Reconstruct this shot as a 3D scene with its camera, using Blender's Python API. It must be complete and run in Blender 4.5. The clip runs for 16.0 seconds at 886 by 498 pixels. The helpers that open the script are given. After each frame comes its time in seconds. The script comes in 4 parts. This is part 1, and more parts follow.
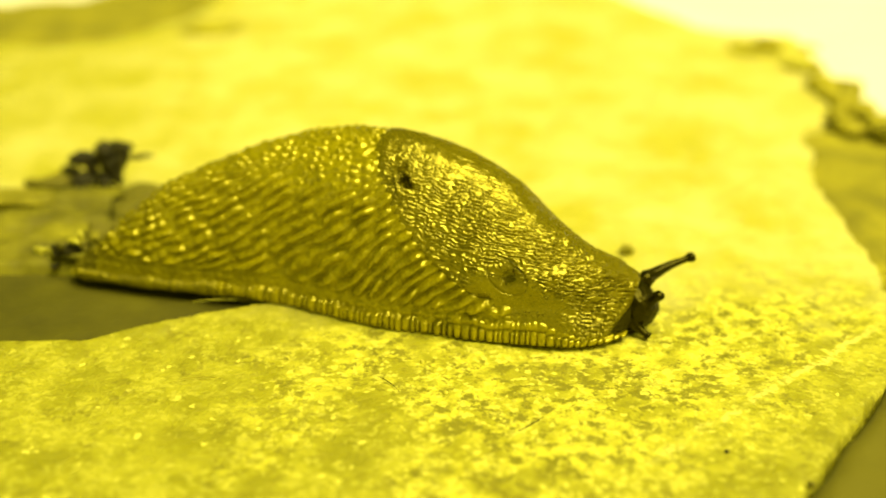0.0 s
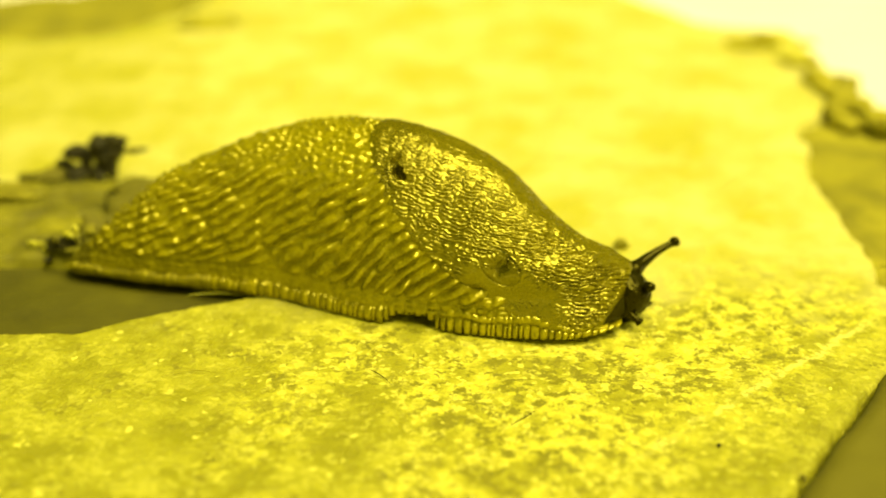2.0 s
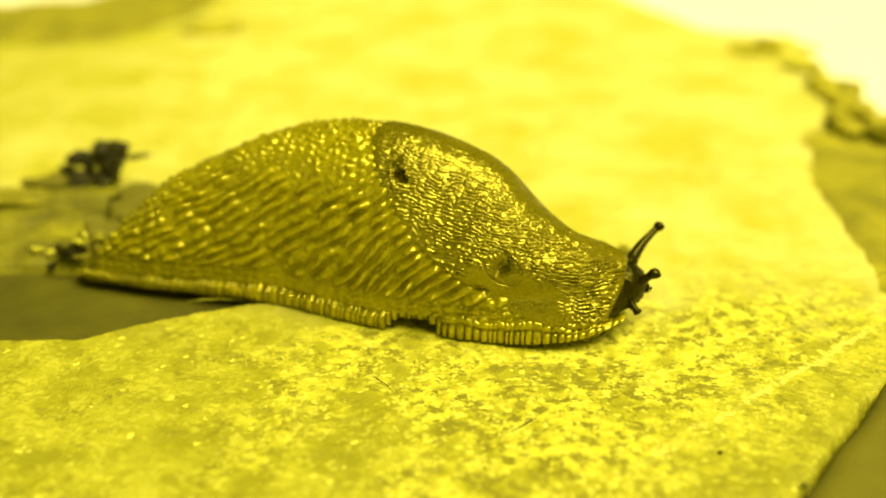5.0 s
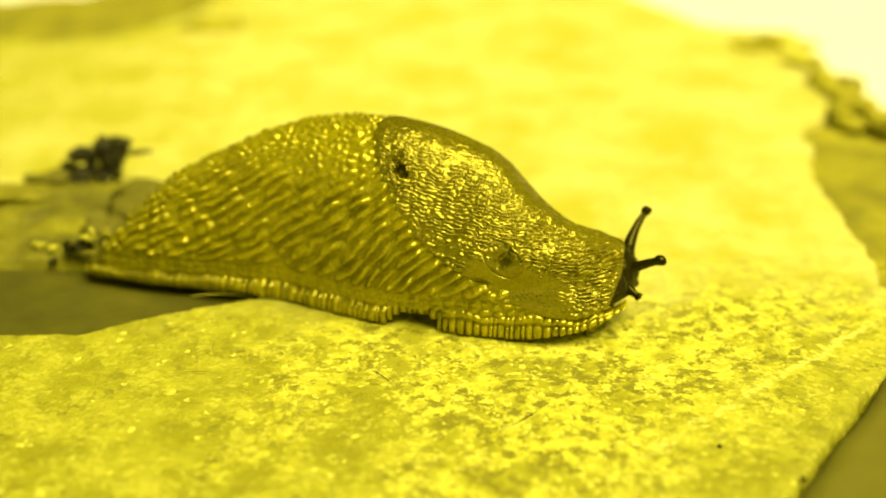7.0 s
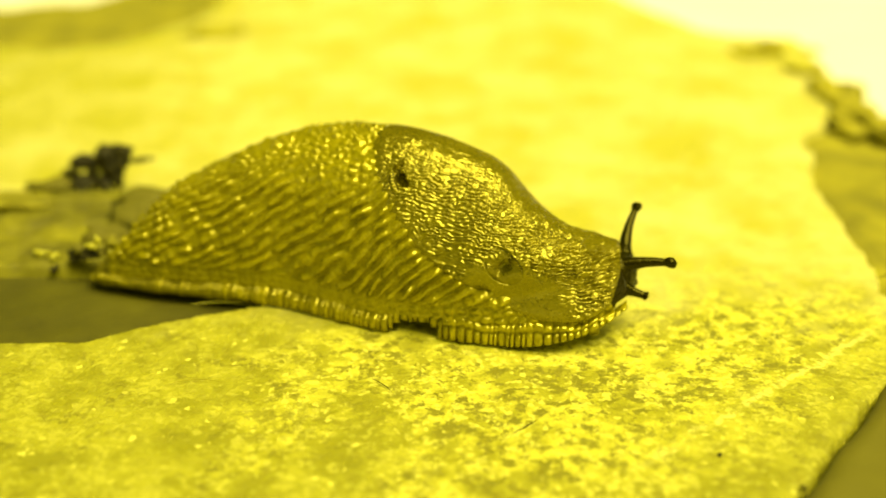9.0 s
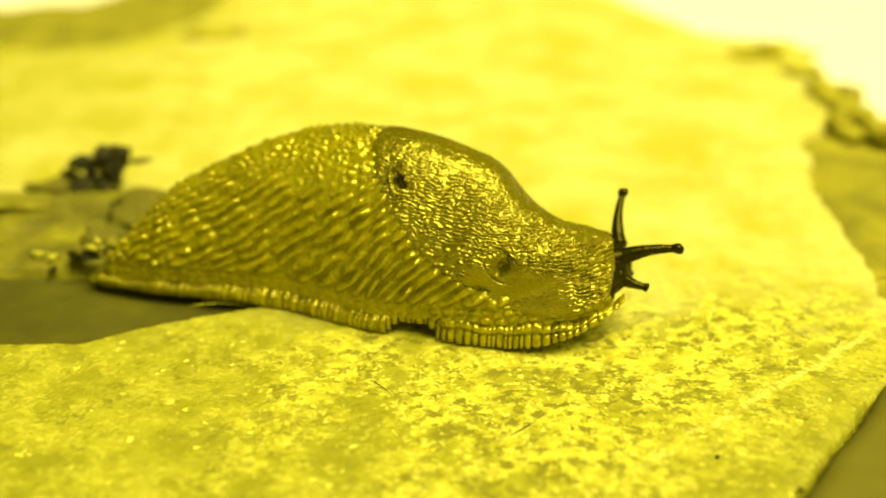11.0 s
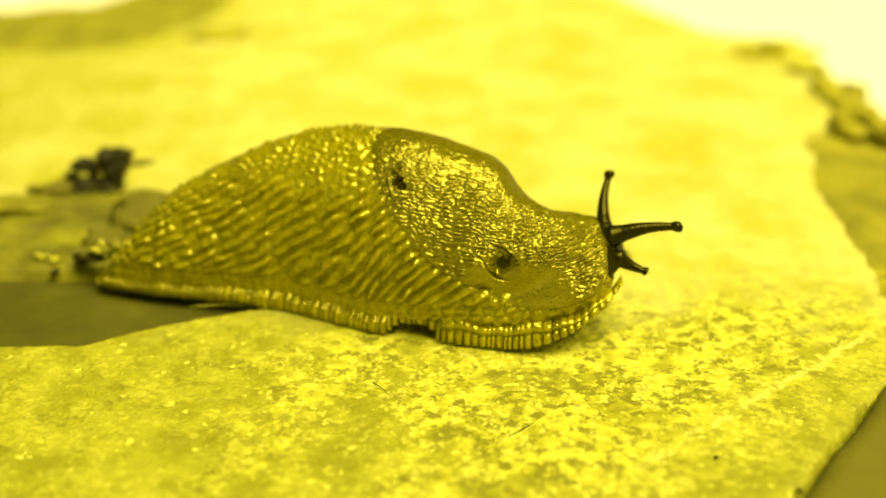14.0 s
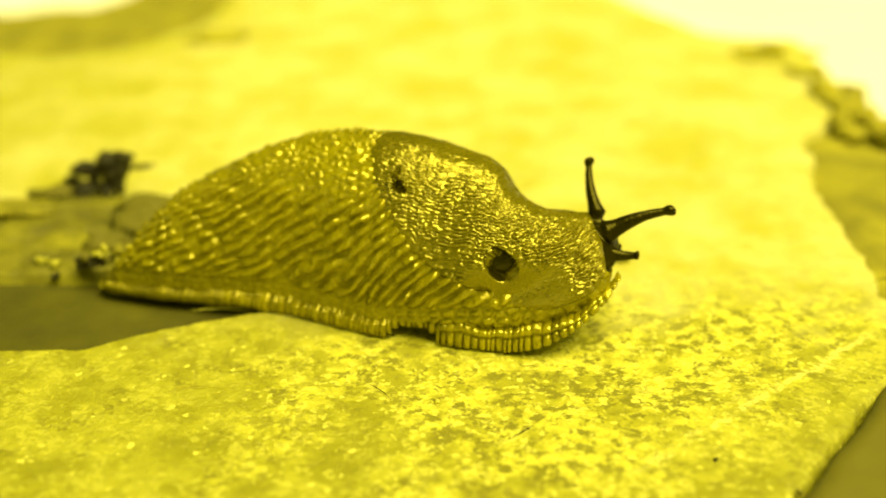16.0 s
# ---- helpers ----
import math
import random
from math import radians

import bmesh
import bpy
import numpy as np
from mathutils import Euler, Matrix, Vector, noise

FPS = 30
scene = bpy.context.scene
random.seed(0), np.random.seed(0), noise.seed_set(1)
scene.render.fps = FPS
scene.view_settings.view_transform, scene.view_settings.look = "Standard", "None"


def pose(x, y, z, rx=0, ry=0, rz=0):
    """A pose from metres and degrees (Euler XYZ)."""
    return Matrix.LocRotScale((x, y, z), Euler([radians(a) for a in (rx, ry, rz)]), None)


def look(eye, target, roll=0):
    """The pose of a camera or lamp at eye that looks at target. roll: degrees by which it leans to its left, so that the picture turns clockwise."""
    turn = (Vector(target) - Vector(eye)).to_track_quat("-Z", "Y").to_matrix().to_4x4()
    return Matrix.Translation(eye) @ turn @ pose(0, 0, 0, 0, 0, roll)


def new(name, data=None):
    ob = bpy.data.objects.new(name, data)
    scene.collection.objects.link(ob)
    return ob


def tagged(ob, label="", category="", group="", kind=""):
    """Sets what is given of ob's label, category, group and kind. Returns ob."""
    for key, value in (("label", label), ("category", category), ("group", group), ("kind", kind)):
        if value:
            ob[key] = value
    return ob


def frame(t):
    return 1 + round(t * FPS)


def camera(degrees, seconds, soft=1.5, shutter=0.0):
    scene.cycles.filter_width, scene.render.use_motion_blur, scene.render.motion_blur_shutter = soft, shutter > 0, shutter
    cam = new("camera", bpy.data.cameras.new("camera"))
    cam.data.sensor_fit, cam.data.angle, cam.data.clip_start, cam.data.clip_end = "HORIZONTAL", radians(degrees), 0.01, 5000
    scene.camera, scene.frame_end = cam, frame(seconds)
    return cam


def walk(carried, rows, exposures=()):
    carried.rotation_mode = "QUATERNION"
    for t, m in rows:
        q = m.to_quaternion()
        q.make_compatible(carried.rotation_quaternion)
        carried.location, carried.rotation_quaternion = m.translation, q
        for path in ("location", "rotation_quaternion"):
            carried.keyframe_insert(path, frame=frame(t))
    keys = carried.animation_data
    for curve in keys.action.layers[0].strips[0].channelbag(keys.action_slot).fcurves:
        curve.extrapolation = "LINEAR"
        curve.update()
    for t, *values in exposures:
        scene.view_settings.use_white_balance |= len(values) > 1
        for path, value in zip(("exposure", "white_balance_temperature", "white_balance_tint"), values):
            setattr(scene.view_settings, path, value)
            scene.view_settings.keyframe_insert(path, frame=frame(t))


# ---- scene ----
# A large brown slug crawls over a pale flat stone, seen from close by.
MM = 0.001
cam = camera(40.0, 16.0, soft=1.5)
cam.data.dof.use_dof = True
cam.data.dof.focus_distance = 0.183
cam.data.dof.aperture_fstop = 8.5
walk(cam, [
    (0.0, pose(0.00000, -0.18579, 0.09464, 65.000, 0.000, 0.000)),
    (0.5, pose(0.00041, -0.18601, 0.09447, 64.917, -0.000, 0.044)),
    (1.0, pose(0.00053, -0.18565, 0.09445, 64.830, -0.088, -0.016)),
    (1.5, pose(0.00090, -0.18565, 0.09416, 64.847, -0.065, -0.001)),
    (2.0, pose(0.00116, -0.18570, 0.09419, 64.812, -0.032, 0.039)),
    (2.5, pose(0.00119, -0.18577, 0.09452, 64.883, -0.038, 0.097)),
    (3.0, pose(0.00099, -0.18572, 0.09446, 64.845, -0.063, 0.101)),
    (3.5, pose(0.00144, -0.18591, 0.09491, 65.007, 0.053, 0.228)),
    (4.0, pose(0.00143, -0.18550, 0.09484, 65.013, 0.032, 0.255)),
    (6.5, pose(0.00215, -0.18595, 0.09413, 64.922, 0.115, 0.299)),
    (7.0, pose(0.00210, -0.18609, 0.09431, 64.881, 0.137, 0.370)),
    (7.5, pose(0.00188, -0.18602, 0.09453, 64.920, 0.157, 0.422)),
    (8.0, pose(0.00185, -0.18600, 0.09459, 64.981, 0.196, 0.473)),
    (8.5, pose(0.00218, -0.18614, 0.09490, 65.010, 0.115, 0.501)),
    (9.0, pose(0.00240, -0.18618, 0.09501, 65.097, 0.191, 0.466)),
    (11.5, pose(0.00248, -0.18621, 0.09505, 65.213, 0.061, 0.435)),
    (12.0, pose(0.00265, -0.18627, 0.09521, 65.311, 0.039, 0.420)),
    (12.5, pose(0.00388, -0.18587, 0.09457, 65.069, -0.041, 0.490)),
    (13.0, pose(0.00441, -0.18619, 0.09544, 65.089, 0.283, 0.624)),
    (13.5, pose(0.00392, -0.18639, 0.09530, 65.155, 0.282, 0.651)),
    (14.0, pose(0.00414, -0.18616, 0.09543, 65.109, 0.487, 0.776)),
    (14.5, pose(0.00375, -0.18621, 0.09575, 65.111, 0.536, 0.792)),
    (15.0, pose(0.00395, -0.18655, 0.09576, 65.151, 0.649, 0.799)),
    (15.5, pose(0.00391, -0.18633, 0.09566, 65.147, 0.616, 0.669)),
    (16.0, pose(0.00430, -0.18643, 0.09590, 65.163, 0.647, 0.728)),
])

# ---- light: bright hazy daylight, tinted yellow throughout ----
SUN_TURN, SUN_HEIGHT = 122.0, 69.0  # degrees: from +y towards +x, above the horizon
TINT = (1.0, 0.902, 0.38)
world = bpy.data.worlds.new("sky")
scene.world = world
world.use_nodes = True
wn, wl = world.node_tree.nodes, world.node_tree.links
sky = wn.new("ShaderNodeTexSky")
sky.sky_type, sky.sun_disc = "NISHITA", False
sky.sun_elevation, sky.sun_rotation = radians(SUN_HEIGHT), radians(SUN_TURN)
sky.dust_density, sky.ozone_density, sky.air_density = 4.0, 0.0, 1.0
tint = wn.new("ShaderNodeMix")
tint.data_type, tint.blend_type = "RGBA", "MULTIPLY"
tint.inputs["Factor"].default_value = 1.0
tint.inputs["B"].default_value = (1.2, 0.965, 0.025, 1)
wl.new(sky.outputs["Color"], tint.inputs["A"])
wl.new(tint.outputs["Result"], wn["Background"].inputs["Color"])
wn["Background"].inputs["Strength"].default_value = 0.065
sun = new("sun", bpy.data.lights.new("sun", "SUN"))
sun.data.energy, sun.data.angle, sun.data.color = 4.55, radians(50), TINT
a, e = radians(SUN_TURN), radians(SUN_HEIGHT)
sun.matrix_world = look((math.sin(a) * math.cos(e), math.cos(a) * math.cos(e), math.sin(e)), (0, 0, 0))
scene.view_settings.exposure = 0.4


# ---- materials ----
class Nodes:
    """A node material, written as short calls."""

    def __init__(self, name, rough=0.6, spec=0.5):
        self.mat = bpy.data.materials.new(name)
        self.mat.use_nodes = True
        self.tree = self.mat.node_tree
        self.bsdf = self.tree.nodes["Principled BSDF"]
        self.bsdf.inputs["Roughness"].default_value = rough
        self.bsdf.inputs["Specular IOR Level"].default_value = spec

    def node(self, kind, **inputs):
        n = self.tree.nodes.new("ShaderNode" + kind)
        for key, value in inputs.items():
            self.put(n.inputs[key.replace("_", " ")], value)
        return n

    def put(self, socket, value):
        if hasattr(value, "is_output"):
            self.tree.links.new(value, socket)
        else:
            socket.default_value = value

    def object_space(self):
        return self.node("TexCoord").outputs["Object"]

    def rest_space(self):
        n = self.node("Attribute")
        n.attribute_name = "rest"
        return n.outputs["Vector"]

    def noise(self, vector, scale, detail=4.0, rough=0.55):
        return self.node("TexNoise", Vector=vector, Scale=scale, Detail=detail, Roughness=rough).outputs["Fac"]

    def cells(self, vector, scale, feature="F1"):
        n = self.node("TexVoronoi", Vector=vector, Scale=scale)
        n.feature = feature
        return n.outputs["Distance"]

    def ramp(self, fac, *stops):
        n = self.node("ValToRGB", Fac=fac)
        el = n.color_ramp.elements
        while len(el) < len(stops):
            el.new(0.5)
        for s, (at, c) in zip(el, stops):
            s.position = at
            s.color = (c, c, c, 1) if isinstance(c, float) else (*c, 1)
        return n.outputs["Color"]

    def mix(self, fac, a, b, blend="MIX"):
        n = self.node("Mix")
        n.data_type, n.blend_type = "RGBA", blend
        for socket, v in zip((n.inputs["Factor"], n.inputs["A"], n.inputs["B"]), (fac, a, b)):
            self.put(socket, (*v, 1) if isinstance(v, tuple) and len(v) == 3 else v)
        return n.outputs["Result"]

    def math(self, op, a, b=0.0):
        n = self.node("Math")
        n.operation = op
        self.put(n.inputs[0], a)
        self.put(n.inputs[1], b)
        return n.outputs[0]

    def bump(self, height, strength, distance, under=None):
        n = self.node("Bump", Height=height, Strength=strength, Distance=distance)
        if under is not None:
            self.put(n.inputs["Normal"], under)
        return n.outputs["Normal"]

    def finish(self, color, normal=None, rough=None):
        self.put(self.bsdf.inputs["Base Color"], (*color, 1) if isinstance(color, tuple) else color)
        if normal is not None:
            self.put(self.bsdf.inputs["Normal"], normal)
        if rough is not None:
            self.put(self.bsdf.inputs["Roughness"], rough)
        return self.mat

PORE_SPOT = (0.0783, -0.0033, 0.0108)   # on the slug's mantle, in its own space
SCAR_SPOT = (0.0605, 0.0014, 0.0232)   # on the slug's mantle, in its own space


def stone_material():
    m = Nodes("pale_stone", 0.55, 0.5)
    v = m.object_space()
    place = m.node("SeparateXYZ", Vector=v)
    big = m.noise(v, 26, 5)
    mid = m.noise(v, 320, 8, 0.74)
    fine = m.noise(v, 1100, 5, 0.7)
    patch = m.noise(v, 60, 6, 0.7)
    # a weathered, grainy zone with a ragged border on the stone's near half; worn smooth beyond, and paler to paint in
    # the brighter light there
    rim = m.math("ADD", place.outputs["Y"], m.math("MULTIPLY", m.math("SUBTRACT", patch, 0.5), -0.06))
    worn_lit = m.ramp(m.math("ADD", m.math("MULTIPLY", rim, 12.0), 0.5), (0.36, 0.0), (0.66, 1.0))
    smooth = m.mix(m.ramp(m.noise(v, 45, 7, 0.65), (0.38, 0.0), (0.62, 1.0)), (0.50, 0.48, 0.040), (0.66, 0.635, 0.200))
    side = m.math("ADD", place.outputs["X"], m.math("MULTIPLY", m.math("SUBTRACT", m.noise(v, 45, 7, 0.65), 0.5), 0.12))
    smooth = m.mix(m.ramp(m.math("MULTIPLY", m.math("ADD", side, 0.12), 10.0), (0.0, 0.75), (0.75, 0.0)), smooth, (0.36, 0.345, 0.010))
    # smoother olive area on one side of the grainy zone
    olive = m.ramp(m.math("ADD", m.math("MULTIPLY", m.math("ADD", place.outputs["X"], m.math("MULTIPLY", m.math("SUBTRACT", big, 0.5), 0.16)), 8.0), 0.5), (0.22, 1.0), (0.50, 0.0))
    rough = m.mix(m.ramp(patch, (0.36, 0.0), (0.64, 1.0)), (0.32, 0.311, 0.007), (0.45, 0.438, 0.013))
    corner = m.math("SUBTRACT", m.math("ADD", place.outputs["X"], m.math("MULTIPLY", m.math("SUBTRACT", patch, 0.5), 0.09)), place.outputs["Y"])
    olive = m.math("MAXIMUM", olive, m.ramp(m.math("MULTIPLY", corner, 8.0), (0.55, 0.0), (0.80, 1.0)))
    rough = m.mix(m.math("MULTIPLY", olive, 0.8), rough, (0.262, 0.259, 0.003))
    calm = m.math("SUBTRACT", 1.0, m.math("MULTIPLY", olive, 0.72))
    # soft pale bloom in patches a few millimetres wide
    bloom = m.noise(v, 175, 6, 0.66)
    rise = m.math("ADD", bloom, m.math("MULTIPLY", m.math("SUBTRACT", patch, 0.5), 0.7))
    rough = m.mix(m.math("MULTIPLY", m.ramp(rise, (0.425, 0.0), (0.50, 0.5), (0.575, 1.0)), calm), rough, (0.64, 0.625, 0.045))
    # crisp pale grains, singly and in clusters
    bent = m.node("VectorMath")
    bent.operation = "MULTIPLY_ADD"
    m.put(bent.inputs[0], m.node("TexNoise", Vector=v, Scale=900.0, Detail=2.0).outputs["Color"])
    bent.inputs[1].default_value = (0.0010, 0.0010, 0.0010)
    m.put(bent.inputs[2], v)
    grains = m.node("TexVoronoi", Vector=bent.outputs[0], Scale=1250.0)
    pick = m.node("SeparateColor", Color=grains.outputs["Color"])
    crowd = m.ramp(m.noise(v, 120, 4, 0.6), (0.42, 0.0), (0.68, 0.5))
    pale = m.ramp(m.math("ADD", pick.outputs[0], crowd), (0.92, 0.0), (0.98, 0.95))
    rough = m.mix(m.math("MULTIPLY", pale, calm), rough, (0.70, 0.685, 0.090))
    # speckle of darker mineral
    rough = m.mix(m.math("MULTIPLY", m.ramp(m.noise(v, 400, 7, 0.72), (0.43, 1.0), (0.495, 0.0)), calm), rough, (0.215, 0.205, 0.005))
    # dark pits, in drifts
    gate = m.ramp(m.noise(v, 110, 4, 0.7), (0.50, 0.0), (0.66, 1.0))
    rough = m.mix(m.math("MULTIPLY", m.ramp(m.noise(v, 560, 4, 0.6), (0.52, 0.0), (0.58, 0.85)), gate), rough, (0.18, 0.172, 0.004))
    rough = m.mix(m.math("MULTIPLY", m.ramp(fine, (0.36, 0.5), (0.43, 0.0)), calm), rough, (0.22, 0.208, 0.006))
    # a few tiny flecks everywhere
    rough = m.mix(m.ramp(pick.outputs[1], (0.984, 0.0), (0.992, 0.85)), rough, (0.72, 0.70, 0.10))
    # a pale vein
    across = m.math("ADD", m.math("MULTIPLY", place.outputs["X"], -0.667), m.math("MULTIPLY", place.outputs["Y"], 0.744))
    ahead = m.math("ADD", m.math("MULTIPLY", place.outputs["X"], 0.744), m.math("MULTIPLY", place.outputs["Y"], 0.667))
    off = m.math("ABSOLUTE", m.math("ADD", m.math("ADD", across, 0.0553), m.math("MULTIPLY", m.math("SUBTRACT", mid, 0.5), 0.006)))
    span = m.math("ABSOLUTE", m.math("SUBTRACT", ahead, 0.016))
    vein = m.math("MULTIPLY", m.ramp(m.math("MULTIPLY", off, 1000.0), (0.40, 0.9), (0.9, 0.0)), m.ramp(m.math("MULTIPLY", span, 30.0), (0.75, 1.0), (0.95, 0.0)))
    rough = m.mix(m.math("MULTIPLY", m.math("MULTIPLY", vein, m.ramp(m.noise(v, 150, 3), (0.40, 0.1), (0.51, 1.0))), m.ramp(fine, (0.40, 0.1), (0.50, 1.0))), rough, (0.78, 0.76, 0.16))
    col = m.mix(worn_lit, rough, smooth)
    n = m.bump(mid, 0.6, 0.0007)
    n = m.bump(fine, 0.8, 0.0005, n)
    return m.finish(col, n, m.ramp(mid, (0.3, 0.40), (0.7, 0.62)))


def plain_stone(name, low, high, scale=60, rough=0.7):
    m = Nodes(name, rough, 0.4)
    v = m.object_space()
    a, b = m.noise(v, scale, 6, 0.6), m.noise(v, scale * 7, 4)
    col = m.mix(m.ramp(a, (0.3, 0.0), (0.7, 1.0)), low, high)
    return m.finish(col, m.bump(b, 0.5, 0.0006, m.bump(a, 0.5, 0.002)))


def skin_material(name, low, high, rough, grain, depth, gloss=0.8, vary=False, spot=None, pit_shade=0.85):
    m = Nodes(name, rough, gloss)
    v = m.rest_space()
    big, fine = m.noise(v, 90, 4), m.noise(v, grain, 4, 0.6)
    col = m.mix(m.ramp(big, (0.3, 0.0), (0.7, 1.0)), low, high)
    col = m.mix(m.ramp(fine, (0.35, 0.0), (0.7, 0.55)), col, tuple(c * 1.6 for c in high))
    blotch = m.noise(v, 380, 4, 0.65)
    col = m.mix(m.ramp(blotch, (0.36, 0.10 if spot else 0.35), (0.52, 0.0)), col, tuple(c * 0.45 for c in low))
    if spot:
        # a dark patch with a ragged outline: painted shade for the scar's pits and the pore's crease
        apart = m.node("VectorMath")
        apart.operation = "DISTANCE"
        m.put(apart.inputs[0], v)
        apart.inputs[1].default_value = spot
        reach = m.math("ADD", m.math("MULTIPLY", apart.outputs["Value"], 400.0), m.math("MULTIPLY", m.math("SUBTRACT", m.noise(v, 900, 3), 0.5), 1.6))
        col = m.mix(m.ramp(reach, (0.36, pit_shade), (0.68, 0.0)), col, (0.012, 0.010, 0.0003))
    if vary:
        dim = m.ramp(m.node("ObjectInfo").outputs["Random"], (0.0, 0.45), (0.5, 0.85), (1.0, 1.15))
        col = m.mix(1.0, col, dim, "MULTIPLY")
    m.bsdf.inputs["Specular Tint"].default_value = (1.0, 0.91, 0.12, 1)
    m.bsdf.inputs["IOR"].default_value = 1.5 if gloss < 0.8 else 1.9
    # reflection is faded by view angle to put a dull rim on the skin
    facing = m.node("LayerWeight", Blend=0.5).outputs["Facing"]
    m.put(m.bsdf.inputs["Specular IOR Level"], m.math("MULTIPLY", m.ramp(facing, (0.38, 1.0), (0.85, 0.10)), gloss))
    return m.finish(col, m.bump(fine, 0.5, depth, m.bump(m.noise(v, grain * 0.42, 3, 0.6), 0.6, depth * 2.4)))


STONE = stone_material()
PEBBLE = plain_stone("brown_pebble", (0.27, 0.248, 0.009), (0.42, 0.387, 0.016), 90, 0.8)
DARK_STONE = plain_stone("dark_hollow_stone", (0.040, 0.0375, 0.0009), (0.102, 0.097, 0.0023), 45, 0.6)
SIDE_STONE = plain_stone("brown_stone", (0.10, 0.0925, 0.0022), (0.135, 0.125, 0.0032), 30, 0.8)
SOIL = plain_stone("soil", (0.11, 0.102, 0.0040), (0.33, 0.307, 0.0130), 75, 0.85)
PALE = plain_stone("pale_paving", (0.86, 0.86, 0.82), (0.93, 0.93, 0.90), 20, 0.6)
LEDGE = plain_stone("yellowish_layered_stone", (0.045, 0.042, 0.0006), (0.27, 0.256, 0.0030), 75, 0.7)
CRUMB = plain_stone("dry_dark_debris", (0.010, 0.009, 0.0002), (0.038, 0.034, 0.0006), 220, 0.75)
CHIP = plain_stone("pale_chip", (0.40, 0.38, 0.02), (0.58, 0.56, 0.05), 300, 0.4)
SKIN = skin_material("brown_slug_skin", (0.136, 0.1205, 0.0012), (0.246, 0.218, 0.0022), 0.20, 2400, 0.00012, 1.0)
MANTLE = skin_material("granular_mantle_skin", (0.062, 0.0530, 0.0007), (0.108, 0.0920, 0.0012), 0.26, 2600, 0.00005, 1.0, spot=SCAR_SPOT, pit_shade=0.65)
LIP = skin_material("pore_lip_skin", (0.055, 0.0470, 0.0007), (0.096, 0.0820, 0.0012), 0.25, 2600, 0.00005, 0.8, spot=PORE_SPOT, pit_shade=0.75)
HEAD = skin_material("dark_head_skin", (0.004, 0.0033, 0.0002), (0.010, 0.0083, 0.0003), 0.26, 1500, 0.00006, 0.3)
LINING = skin_material("pore_lining_skin", (0.010, 0.0085, 0.0002), (0.020, 0.017, 0.0004), 0.35, 1200, 0.00001, 0.5)
TAIL_FRINGE = skin_material("pale_tail_fringe", (0.10, 0.088, 0.0012), (0.19, 0.168, 0.003), 0.5, 1500, 0.00014, 0.8, True)
FRINGE = skin_material("pale_foot_fringe", (0.145, 0.128, 0.0015), (0.30, 0.264, 0.0040), 0.20, 1500, 0.00010, 1.0, True)


# ---- mesh helpers ----
def lattice(ix, iy, seed):
    """Repeatable random numbers 0 to 1 for whole-number cells."""
    h = (ix.astype(np.int64) * 374761393 + iy.astype(np.int64) * 668265263 + seed * 974634521) & 0xFFFFFFFF
    h = ((h ^ (h >> 13)) * 1274126177) & 0xFFFFFFFF
    h = ((h ^ (h >> 16)) * 2246822519) & 0xFFFFFFFF
    return ((h ^ (h >> 15)) & 0xFFFF) / 65535.0


def ripple(x, y, seed=0, octaves=3):
    """Smooth value noise, about -1 to 1."""
    total, amp, norm = 0, 1.0, 0
    for o in range(octaves):
        ix, iy = np.floor(x), np.floor(y)
        fx, fy = x - ix, y - iy
        fx, fy = fx * fx * (3 - 2 * fx), fy * fy * (3 - 2 * fy)
        c = [lattice(ix + i, iy + j, seed + o) for i in (0, 1) for j in (0, 1)]
        total = total + amp * ((c[0] * (1 - fy) + c[1] * fy) * (1 - fx) + (c[2] * (1 - fy) + c[3] * fy) * fx)
        norm, amp, x, y = norm + amp, amp * 0.5, x * 2.03 + 5.1, y * 2.03 + 1.7
    return 2 * total / norm - 1


def cell_gap(p, q, seed=0, jitter=0.8):
    """Distance from the borders of scattered cells of size about 1 (second nearest minus nearest seed)."""
    ip, iq = np.floor(p), np.floor(q)
    first = np.full(np.shape(p), 9.0)
    second = first.copy()
    for i in (-1, 0, 1):
        for j in (-1, 0, 1):
            cx = ip + i + 0.5 + jitter * (lattice(ip + i, iq + j, seed) - 0.5)
            cy = iq + j + 0.5 + jitter * (lattice(ip + i, iq + j, seed + 7) - 0.5)
            d = np.hypot(p - cx, q - cy)
            second = np.minimum(second, np.maximum(first, d))
            first = np.minimum(first, d)
    return second - first


def step(x, a, b):
    x = np.clip((x - a) / (b - a), 0, 1)
    return x * x * (3 - 2 * x)


def grid_mesh(name, points, keep=None, rest=None):
    """A mesh from a grid of points (n, m, 3); keep: which of the (n-1, m-1) faces."""
    n, m, _ = points.shape
    i = np.arange(n * m).reshape(n, m)
    f = np.stack([i[:-1, :-1], i[1:, :-1], i[1:, 1:], i[:-1, 1:]], -1)
    f = f[keep] if keep is not None else f.reshape(-1, 4)
    used = np.unique(f)
    back = np.full(n * m, -1)
    back[used] = np.arange(len(used))
    f = back[f]
    me = bpy.data.meshes.new(name)
    me.vertices.add(len(used))
    me.vertices.foreach_set("co", points.reshape(-1, 3)[used].astype(np.float32).ravel())
    me.loops.add(f.size)
    me.loops.foreach_set("vertex_index", f.astype(np.int32).ravel())
    me.polygons.add(len(f))
    me.polygons.foreach_set("loop_start", np.arange(0, f.size, 4, dtype=np.int32))
    me.update(calc_edges=True)
    me.polygons.foreach_set("use_smooth", np.ones(len(f), dtype=bool))
    if rest is not None:
        att = me.attributes.new("rest", "FLOAT_VECTOR", "POINT")
        att.data.foreach_set("vector", rest.reshape(-1, 3)[used].astype(np.float32).ravel())
    return me


